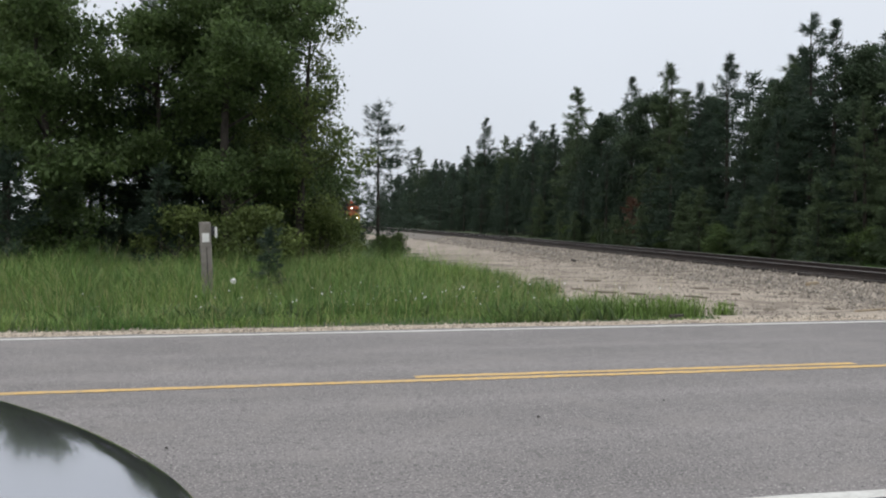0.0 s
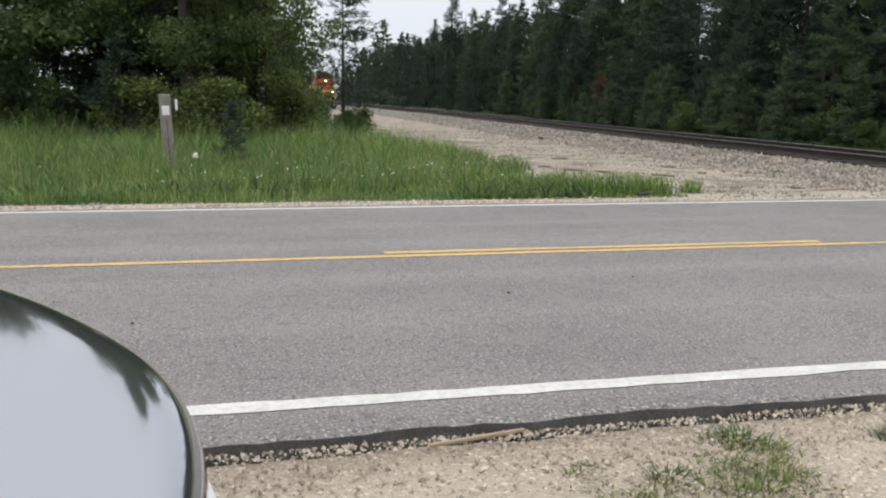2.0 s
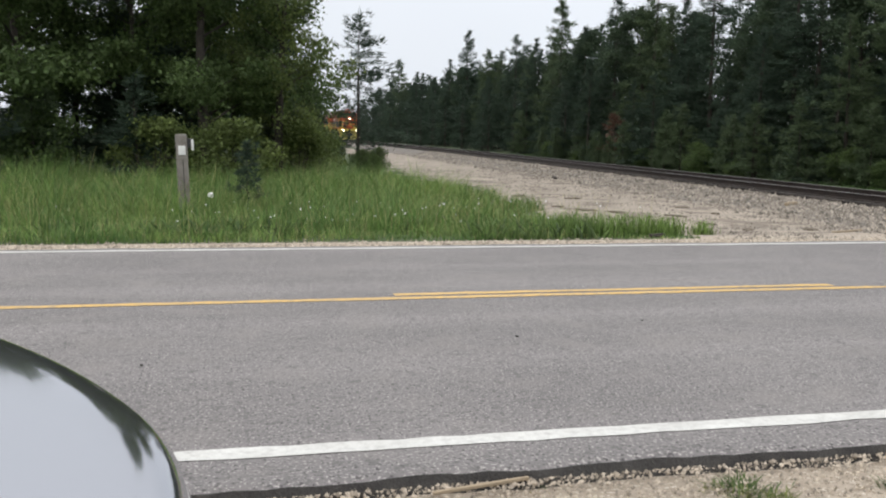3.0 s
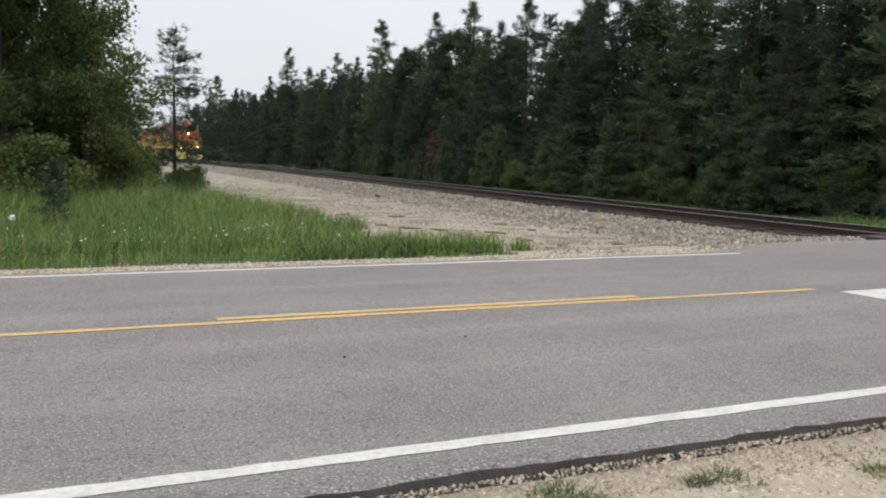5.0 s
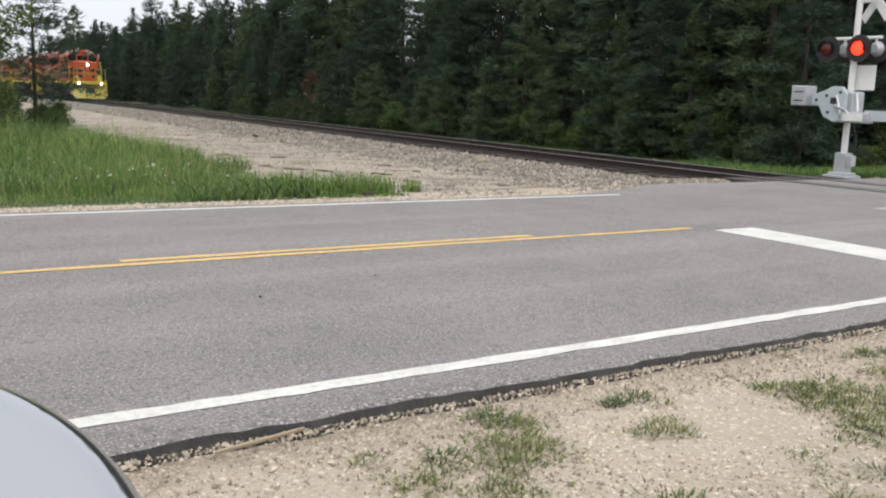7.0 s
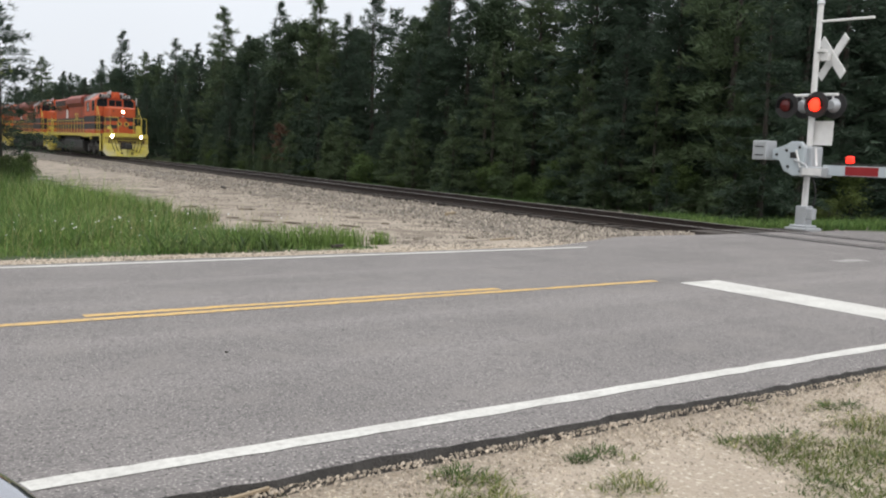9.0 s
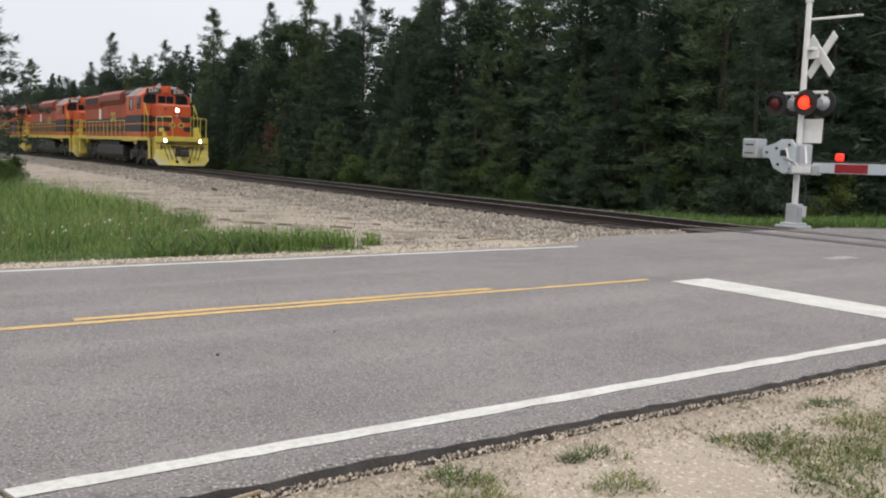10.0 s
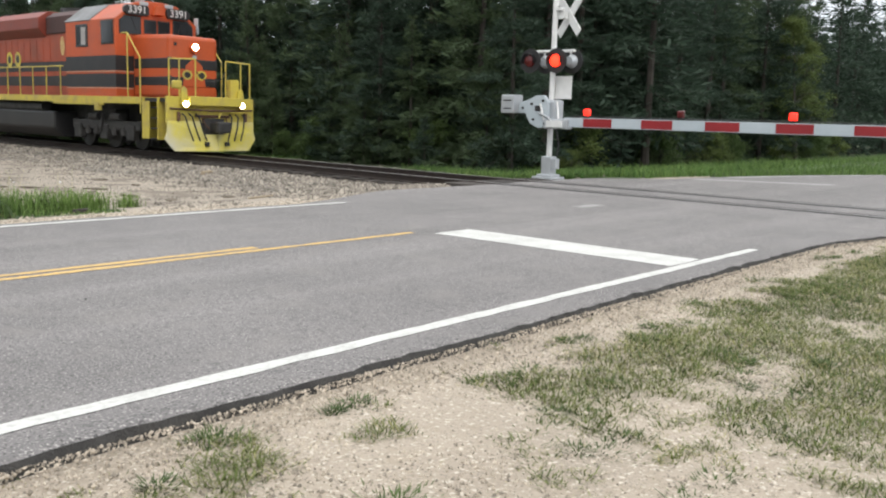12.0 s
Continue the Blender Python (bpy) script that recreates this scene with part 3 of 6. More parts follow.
def stones(name, places, sizes, mat, label, seed, small=False):
    v, f = ico()
    if small:
        v = np.array([(1, 0, 0), (-1, 0, 0), (0, 1, 0), (0, -1, 0), (0, 0, 1), (0, 0, -1)], float)
        f = np.array([(a, b, c) if (a == 0) ^ (b == 2) ^ (c == 4) else (b, a, c) for a in (0, 1) for b in (2, 3) for c in (4, 5)])
    rng = np.random.default_rng(seed)
    n = len(places)
    shape = v[None] * (1 + rng.uniform(-0.28, 0.28, (n, len(v), 1))) * sizes[:, None, None] * rng.uniform(0.6, 1.2, (n, 1, 3))
    verts = (shape + places[:, None]).reshape(-1, 3)
    faces = (f[None] + np.arange(n)[:, None, None] * len(v)).reshape(-1, 3)
    me = bpy.data.meshes.new(name)
    me.from_pydata(verts.tolist(), [], faces.tolist())
    me.materials.append(mat)
    return tagged(new(name, me), label, name.replace("_", " "), kind="stuff")


def blades(name, xy, heights, widths, mat, label, seed, lean=0.35, turn=None):
    """Bent grass blades, each a tapering strip of three faces."""
    rng = np.random.default_rng(seed)
    n = len(xy)
    turn = rng.uniform(0, 2 * np.pi, n) if turn is None else turn
    bend = heights * rng.uniform(0.05, lean, n) * 2
    dx, dy = np.cos(turn), np.sin(turn)
    px, py = -dy * widths / 2, dx * widths / 2
    z0 = ground_z(xy[:, 0], xy[:, 1]) - 0.02
    rows = []
    for s, wf in ((0, 1.0), (0.5, 0.8), (0.85, 0.45)):
        cx, cy, cz = xy[:, 0] + dx * bend * s * s, xy[:, 1] + dy * bend * s * s, z0 + heights * (s - 0.12 * s * s)
        rows += [np.stack([cx - px * wf, cy - py * wf, cz], -1), np.stack([cx + px * wf, cy + py * wf, cz], -1)]
    rows.append(np.stack([xy[:, 0] + dx * bend, xy[:, 1] + dy * bend, z0 + heights * 0.9], -1))
    verts = np.stack(rows, 1).reshape(-1, 3)
    base = np.arange(n)[:, None] * 7
    quads = np.concatenate([base + [[0, 1, 3, 2]], base + [[2, 3, 5, 4]]])
    tips = base + [[4, 5, 6]]
    me = bpy.data.meshes.new(name)
    me.from_pydata(verts.tolist(), [], quads.tolist() + tips.tolist())
    me.materials.append(mat)
    return tagged(new(name, me), label, "grass", kind="stuff")


def patchy(x, y, scale, seed):
    """Smooth random field in 0..1."""
    return np.array([noise.noise((a * scale, b * scale, seed)) for a, b in zip(x, y)]) * 0.5 + 0.5


# ---- trees ----
def mesh_np(name, verts, faces, mat, parent, smooth=False):
    return sheet(name, np.asarray(verts).tolist(), faces if isinstance(faces, list) else np.asarray(faces).tolist(), mat, parent, smooth)


def limb(verts, faces, points, radii, seg=6):
    """A tapered branch through points."""
    start = len(verts)
    for (p, r) in zip(points, radii):
        for k in range(seg):
            a = 2 * math.pi * k / seg
            verts.append((p[0] + r * math.cos(a), p[1] + r * math.sin(a), p[2] + 0.25 * r * math.sin(a)))
    for i in range(len(points) - 1):
        for k in range(seg):
            n = (k + 1) % seg
            faces.append((start + i * seg + k, start + i * seg + n, start + (i + 1) * seg + n, start + (i + 1) * seg + k))


def needle_sprays(centres, ways, size, rng, fans=3, wide=0.13):
    """Tufts of needled twigs: fans of narrow pointed strips around each centre, pointing along ways."""
    n = len(centres)
    out = []
    for k in range(fans):
        d = ways + rng.normal(0, 0.55, (n, 3))
        d /= np.linalg.norm(d, axis=1)[:, None]
        s = np.cross(d, rng.normal(0, 1, (n, 3)))
        s /= np.linalg.norm(s, axis=1)[:, None] + 1e-6
        length = size * rng.uniform(0.5, 1.35, (n, 1))
        c = centres + rng.normal(0, size * 0.22, (n, 3))
        out.append(np.stack([c - d * length * 0.25, c + s * length * wide, c + d * length * 0.8, c - s * length * wide * 0.9], 1).reshape(-1, 3))
    verts = np.concatenate(out)
    return verts, np.arange(len(verts)).reshape(-1, 4)


def conifer(h, r, seed, mat, label, low=0.06, gaps=0.15, thin=1.0, spray=0.30, blunt=0.66, fans=11, wide=0.07):
    """A spruce or pine: whorls of drooping branches that carry needle sprays, shorter towards the top."""
    rng = np.random.default_rng(seed)
    tree = thing("conifer_tree", label, "conifer", "woodland conifers")
    tv, tf = [], []
    sway = rng.normal(0, 0.12, 2)
    limb(tv, tf, [(sway[0] * s * s, sway[1] * s * s, h * s - 0.15) for s in (0, 0.3, 0.6, 0.85, 1)], [0.014 * h, 0.011 * h, 0.007 * h, 0.003 * h, 0.004], 7)
    centres, ways = [], []
    z = h * low
    while z < h * 0.99:
        s = z / h
        reach = r * min(1.0, 0.55 + s * 2.2) * (1 - s) ** blunt + 0.12
        for k in range(int(4 + 3 * (1 - s))):
            if rng.random() < gaps:
                continue
            a, length = rng.uniform(0, 2 * math.pi), reach * rng.uniform(0.55, 1.15)
            dx, dy, droop = math.cos(a), math.sin(a), rng.uniform(-0.25, 0.2) + 0.35 * (s - 0.45)
            zz = z + rng.uniform(-0.2, 0.2)
            end = (dx * length, dy * length, zz + droop * length)
            limb(tv, tf, [(0, 0, zz), end], [0.026, 0.005], 3)
            for f in np.arange(0.25, 1.01, 0.32 / max(length, 0.35) * 1.0):
                w = 0.30 * length * (1.15 - f)
                for side in (-1, 0, 1):
                    if rng.random() > 0.78 * thin:
                        continue
                    centres.append((dx * length * f - dy * w * side, dy * length * f + dx * w * side, zz + droop * length * f + rng.uniform(-0.1, 0.1)))
                    ways.append((dx - dy * side * 0.8, dy + dx * side * 0.8, droop + 0.15))
        z += rng.uniform(0.24, 0.40) * (1.15 - 0.45 * s)
    for k in range(6):
        centres.append((0, 0, h - 0.1 - 0.12 * k))
        ways.append((rng.normal(0, 0.3), rng.normal(0, 0.3), 1.0))
    mesh_np("trunk", tv, tf, M["bark"], tree)
    v, f = needle_sprays(np.array(centres), np.array(ways), spray, rng, fans, wide)
    mesh_np("crown", v, f, mat, tree)
    return tree


def broadleaf(h, r, seed, mat, label, name="broadleaf_tree", leaves=9000, leaf=0.13, bare=0.16, category="tree", stems=1, open_crown=0.0):
    """A tree or shrub: trunk, forked limbs, and a crown of single folded leaves in clumps round the twigs."""
    rng = np.random.default_rng(seed)
    tree = thing(name, label, category, "broadleaf growth")
    tv, tf, tips = [], [], []
    for s in range(stems):
        foot = np.array([rng.normal(0, 0.12) * (stems > 1), rng.normal(0, 0.12) * (stems > 1), -0.1])
        top = np.array([rng.normal(0, 0.08 * h), rng.normal(0, 0.08 * h), h * rng.uniform(0.82, 0.95)])
        spine = [foot + (top - foot) * q + np.array([math.sin(q * 5 + seed), math.cos(q * 4 + s), 0]) * 0.02 * h * q for q in np.linspace(0, 1, 6)]
        limb(tv, tf, spine, np.linspace(0.017 * h + 0.01, 0.01, 6) / stems**0.5, 8)
        for k in range(int(16 + h * 1.6) // stems + 2):
            q = bare + (1 - bare) * rng.random() ** 0.85
            root = np.array([np.interp(q, np.linspace(0, 1, 6), [p[c] for p in spine]) for c in range(3)])
            a = rng.uniform(0, 2 * math.pi)
            wide = r * math.sin(math.pi * min(0.96, 0.22 + 0.78 * q)) ** 0.7 * rng.uniform(0.6, 1.1)
            end = root + np.array([math.cos(a) * wide, math.sin(a) * wide, wide * rng.uniform(0.0, 0.55)])
            midp = (root + end) / 2 + np.array([0, 0, 0.08 * wide])
            limb(tv, tf, [root, midp, end], [0.007 * h * (1.1 - q) + 0.012, 0.02, 0.006], 4)
            for m in range(7):
                f = rng.uniform(0.35, 1.0)
                p = root + (end - root) * f + rng.normal(0, 0.16 * wide + 0.1, 3) * (0.7, 0.7, 0.5)
                tips.append(p)
                if m < 3:
                    limb(tv, tf, [root + (end - root) * f * 0.85, p], [0.012, 0.004], 3)
    tips = np.array(tips)
    mesh_np("trunk", tv, tf, M["bark"], tree)
    keep = rng.random(len(tips)) > open_crown
    tips = tips[keep]
    pick = rng.integers(0, len(tips), leaves)
    spread = 0.035 * r + 0.13
    c = tips[pick] + rng.normal(0, spread, (leaves, 3)) * (1, 1, 0.7)
    c[:, 2] = np.maximum(c[:, 2], 0.08)
    d = rng.normal(0, 1, (leaves, 3)) + (0, 0, -0.4)
    d /= np.linalg.norm(d, axis=1)[:, None]
    s = np.cross(d, rng.normal(0, 1, (leaves, 3)) + (0, 0, 1.2))
    s /= np.linalg.norm(s, axis=1)[:, None] + 1e-6
    size = leaf * rng.uniform(0.6, 1.35, (leaves, 1))
    v = np.stack([c - d * size * 0.5, c + s * size * 0.36, c + d * size * 0.6, c - s * size * 0.36], 1).reshape(-1, 3)
    b = np.arange(leaves)[:, None] * 4
    mesh_np("crown", v, b + np.array([[0, 1, 2, 3]]), mat, tree)
    return tree


def plant(model, x, y, scale=1.0, turn=0.0, first=False, label=""):
    m = pose(x, y, float(ground_z(x, y)) - 0.05, 0, 0, turn)
    if first:
        model.matrix_basis, model.scale = m, (scale, scale, scale)
        ob = model
    else:
        ob = copy_thing(model, m)
        ob.scale = (scale, scale, scale)
    if label:
        tagged(ob, label)
    return ob


class Kind:
    """A few models of one kind of tree, set out in turn."""
    def __init__(self, models):
        self.models, self.used, self.n = models, set(), 0

    def put(self, x, y, scale=1.0, turn=0.0, which=None, label=""):
        k = self.n % len(self.models) if which is None else which
        self.n += 1
        first = k not in self.used
        self.used.add(k)
        return plant(self.models[k], x, y, scale, turn, first, label)


SPRUCE = "dark green spruce standing in the woodland edge"
spruces = Kind([conifer(10.0, 2.9, 11, M["needles"], SPRUCE, blunt=0.8), conifer(10.5, 3.3, 12, M["needles"], SPRUCE, gaps=0.2, blunt=0.85), conifer(9.5, 2.8, 13, M["needles_light"], "fresh green spruce standing in the woodland edge", gaps=0.1, blunt=0.8), conifer(11.0, 3.1, 14, M["needles"], SPRUCE, low=0.12, gaps=0.26, blunt=0.75)])
pines = Kind([conifer(12.0, 2.3, 21, M["needles"], "tall dark pine with a thin ragged crown", low=0.28, gaps=0.25, thin=0.95, spray=0.34, blunt=0.6), conifer(11.0, 2.5, 22, M["needles_light"], "tall pine with an open ragged crown", low=0.22, gaps=0.30, thin=0.95, spray=0.34, blunt=0.62)])
backs = Kind([conifer(10.0, 2.8, 15, M["needles"], "spruce deep in the wood", low=0.05, gaps=0.2, thin=0.8, spray=0.42, fans=4, wide=0.11), conifer(10.8, 2.6, 16, M["needles"], "tall pine deep in the wood", low=0.10, gaps=0.35, thin=0.9, spray=0.42, fans=4, wide=0.11, blunt=0.5)])
youngs = Kind([conifer(4.5, 1.5, 31, M["needles_light"], "young bushy spruce at the woodland edge", low=0.03, gaps=0.05, spray=0.30), conifer(3.4, 1.3, 32, M["needles"], "young dark spruce at the woodland edge", low=0.03, gaps=0.05, spray=0.28)])
oaks = Kind([broadleaf(11.5, 4.0, 41, M["leaves"], "leafy green oak at the meadow's edge", leaves=52000, leaf=0.115), broadleaf(10.0, 3.4, 42, M["leaves"], "leafy green oak in the woodland", leaves=26000, leaf=0.13)])
far_oaks = Kind([broadleaf(10.0, 3.2, 43, M["leaves_dark"], "rounded dark green broadleaf tree among the spruces", leaves=24000, leaf=0.12), broadleaf(10.0, 2.7, 44, M["leaves_dark"], "rounded dark green broadleaf tree among the spruces", leaves=20000, leaf=0.12, bare=0.25)])
poplars = Kind([broadleaf(9.5, 2.2, 51, M["leaves_light"], "light green young aspen with a loose crown", leaves=11000, leaf=0.10, open_crown=0.28)])
bushes = Kind([broadleaf(2.4, 1.5, 61, M["leaves"], "dense green shrub at the woodland edge", "shrub", 6500, 0.10, 0.02, "shrub", 4), broadleaf(1.9, 1.3, 62, M["leaves_light"], "light green shrub at the woodland edge", "shrub", 5000, 0.09, 0.02, "shrub", 4)])


def plant_woods():
    rng = random.Random(8)
    # trees that stand out of the woodland's skyline beyond the track: x, y, height, kind
    for x, y, h, kind, k in ((26.0, 99.7, 13.0, pines, 0), (26.0, 82.0, 10.9, spruces, 3), (25.8, 69.4, 12.3, pines, 1), (25.9, 64.5, 9.8, spruces, 1), (25.6, 58.0, 11.5, spruces, 1), (25.5, 52.2, 11.4, pines, 1), (25.4, 48.0, 9.6, pines, 0), (25.3, 44.6, 10.7, spruces, 0), (25.2, 37.0, 11.2, spruces, 3), (25.2, 35.4, 10.6, spruces, 1), (25.0, 30.0, 10.4, pines, 1), (25.8, 116.0, 8.8, spruces, 0), (25.8, 128.0, 10.2, pines, 0), (25.7, 141.6, 13.0, pines, 1), (26.0, 150.0, 11.8, spruces, 1), (25.7, 123.5, 9.8, spruces, 0), (25.9, 108.0, 10.5, spruces, 1), (25.9, 91.0, 10.2, pines, 1), (26.0, 76.0, 10.0, spruces, 0), (24.9, 27.0, 10.5, spruces, 2)):
        full = {(pines, 0): 12.0, (pines, 1): 11.0}.get((kind, k), (10.0, 10.5, 9.5, 11.0)[k])
        kind.put(x, y, h / full, rng.uniform(0, 360), k)
    # the woodland edge beyond the track
    y = 17.5
    while y < 200:
        for row, (gap, lo, hi) in enumerate(((6.4, 0.45, 0.66), (9.0, 0.76, 0.92), (11.5, 0.84, 1.0), (15.0, 0.86, 1.02))):
            if row == 3 and y > 40 or row > 1 and y > 150:
                continue
            x = float(track_x(y)) + gap + rng.uniform(-1.0, 1.3)
            kind = backs if row > 1 or y > 90 else spruces if rng.random() < 0.85 else pines
            kind.put(x, y + rng.uniform(-1.2, 1.2), rng.uniform(lo, hi) * (1.12 if y < 36 else 1.0), rng.uniform(0, 360))
        if y < 75 and rng.random() < 0.8:
            youngs.put(float(track_x(y)) + rng.uniform(5.0, 6.0), y + rng.uniform(-1, 1), rng.uniform(0.5, 1.0), rng.uniform(0, 360))
        y += 2.7 if y < 60 else 3.6 if y < 120 else 5.0
    for k in range(14):
        backs.put(6 + k * 2.6 + rng.uniform(-1, 1), 218 + rng.uniform(-8, 12), rng.uniform(0.7, 0.95), rng.uniform(0, 360))
    # rounded broadleaf crowns that fill the skyline between the spires
    for x, y, h in ((26.5, 134, 9.6), (26.5, 121, 9.2), (27, 104, 10.2), (26.8, 95, 9.4), (27, 86, 9.6), (26.6, 73, 9.8), (26.6, 66.5, 10.6), (26.4, 61, 10.4), (26.4, 54.5, 10.8), (26.2, 50, 10.4), (26.2, 41, 9.6), (26, 33, 10.4)):
        far_oaks.put(x, y, h / 10.0, rng.uniform(0, 360))
    # lighter saplings and shrubs along the foot of the wood
    for k in range(26):
        y = 20.5 + 1.8 * k + rng.uniform(-0.7, 0.7)
        x = float(track_x(y)) + rng.uniform(4.6, 6.6)
        if rng.random() < 0.35:
            bushes.put(x, y, rng.uniform(0.3, 0.7), rng.uniform(0, 360), 0)
        else:
            youngs.put(x, y, rng.uniform(0.3, 0.8), rng.uniform(0, 360), 0)
    # a dead brown sapling among the green
    dead = conifer(3.2, 1.3, 77, M["dead"], "dead brown spruce sapling before the wood", low=0.1, gaps=0.3, thin=0.7, spray=0.3)
    plant(dead, 23.0, 52.0, 1.0, 0, True)
    # behind the crossing signal and along the road beyond it
    x = 24.5
    while x < 100:
        for row, depth in enumerate((18.5, 21.5, 25.5)):
            kind = backs if row > 1 or x > 55 else spruces if rng.random() < 0.75 else pines
            kind.put(x + rng.uniform(-1, 1), depth + (x - 24) * 0.01 + rng.uniform(-0.8, 1), rng.uniform(0.85, 1.15), rng.uniform(0, 360))
        if rng.random() < 0.6 and x < 60:
            bushes.put(x + rng.uniform(-1, 1), 16.9 + rng.uniform(-0.3, 0.4), rng.uniform(0.5, 0.9), rng.uniform(0, 360))
        x += 2.8 if x < 50 else 4.2
    poplars.put(50.2, 17.4, 0.70, 130, label="light green young aspen before the dark spruces")
    for k in range(8):
        backs.put(46 + 4.5 * k + rng.uniform(-1, 1), 29 + rng.uniform(-1, 1), rng.uniform(1.1, 1.3), rng.uniform(0, 360))
    poplars.put(48.0, 16.6, 0.82, 20, label="light green young aspen before the dark spruces")
    # the wood on the meadow's side of the track
    oaks.put(-0.6, 28.0, 1.0, 30, 0, "large leafy oak with a broad crown at the meadow's edge")
    # light-leaved tree added to give the oak's crown its lit yellow-green edge
    poplars.put(1.5, 28.6, 0.98, 200, label="yellowish green tree added as the lit edge of the large oak")
    oaks.put(-5.5, 28.5, 1.0, 190, 1)
    oaks.put(-3.0, 30.2, 0.95, 250, 1)
    far_oaks.put(-1.6, 34.0, 1.15, 140)
    oaks.put(0.4, 33.0, 0.95, 80, 1)
    for x, y, s, kind in ((-10, 27.5, 0.95, spruces), (-14.5, 29, 1.0, oaks), (-19, 28, 0.9, spruces), (-8, 32, 1.0, oaks), (-24, 30, 1.0, oaks), (-12, 31, 1.05, pines), (-3, 31, 1.0, spruces), (-16.5, 31.5, 1.05, pines)):
        kind.put(x, y, s, rng.uniform(0, 360), 1 if kind is oaks else None)
    for x in np.arange(-36, 2, 2.3):
        backs.put(x + rng.uniform(-1, 1), 35 + rng.uniform(-1.5, 2.5), rng.uniform(0.62, 0.86), rng.uniform(0, 360))
        youngs.put(x + rng.uniform(-1, 1), 33 + rng.uniform(-1, 1), rng.uniform(0.9, 1.4), rng.uniform(0, 360))
    for x in np.arange(-26, 1, 3.2):
        backs.put(x + rng.uniform(-1, 1), 38 + rng.uniform(-1, 1), rng.uniform(0.62, 0.78), rng.uniform(0, 360))
    for x in np.arange(-20, 2.0, 2.5):
        bushes.put(x + rng.uniform(-0.9, 0.9), 26.2 + rng.uniform(-0.8, 1.2), rng.uniform(0.7, 1.2), rng.uniform(0, 360), 0 if rng.random() < 0.75 else 1)
    for x in np.arange(-20, -2, 2.2):
        youngs.put(x + rng.uniform(-0.6, 0.6), 26.5 + rng.uniform(-1, 1), rng.uniform(0.7, 1.1), rng.uniform(0, 360))
    for x, y, s in ((2.2, 28.4, 0.95), (2.5, 30.2, 1.05), (2.3, 33, 1.2), (1.8, 36, 1.4)):
        bushes.put(x, y, s, rng.uniform(0, 360), 1)
    bushes.put(25.6, 16.4, 0.42, 10, 1, "low yellowish green shrub behind the crossing signal")
    youngs.put(0.45, 19.2, 0.42, 60, 1, "low dark green spruce bush beside the wooden post")
    # small pine by the ballast and the growth behind it
    lone = conifer(6.7, 2.7, 71, M["needles"], "slender young pine with open branches beside the ballast", low=0.2, gaps=0.12, thin=0.85, spray=0.27, fans=9, blunt=0.55)
    plant(lone, 5.4, 39.0, 1.0, 0, True)
    bushes.put(5.3, 37.5, 0.42, 40, 0)
    bushes.put(4.2, 38.5, 0.55, 80, 0)
    bushes.put(6.1, 38.6, 0.45, 10, 0)
    bushes.put(5.7, 36.6, 0.36, 140, 0)
    sapling = broadleaf(4.0, 1.3, 66, M["leaves"], "thin leafy sapling beside the young pine", leaves=2600, leaf=0.12, bare=0.1, stems=2, open_crown=0.25)
    plant(sapling, 3.2, 37.0, 1.0, 0, True)
    for k in range(26):
        y = 46 + k * 5.4
        x = min(float(track_x(y)) - 6.5, 0.115 * y) - 2.2
        backs.put(x - rng.uniform(0, 1.2), y, rng.uniform(0.5, 0.75), rng.uniform(0, 360))
        backs.put(x - rng.uniform(3.5, 6), y + 2, rng.uniform(0.7, 0.95), rng.uniform(0, 360))


# ---- locomotive ----
def text(name, words, size, mat, parent, m, depth=0.004):
    cu = bpy.data.curves.new(name, "FONT")
    cu.body, cu.size, cu.extrude, cu.align_x, cu.align_y = words, size, depth, "CENTER", "CENTER"
    cu.materials.append(mat)
    tmp = new("lettering_curve", cu)
    me = bpy.data.meshes.new_from_object(tmp.evaluated_get(bpy.context.evaluated_depsgraph_get()))
    bpy.data.objects.remove(tmp)
    ob = new(name, me)
    ob.parent = parent
    ob.matrix_basis = m
    return ob


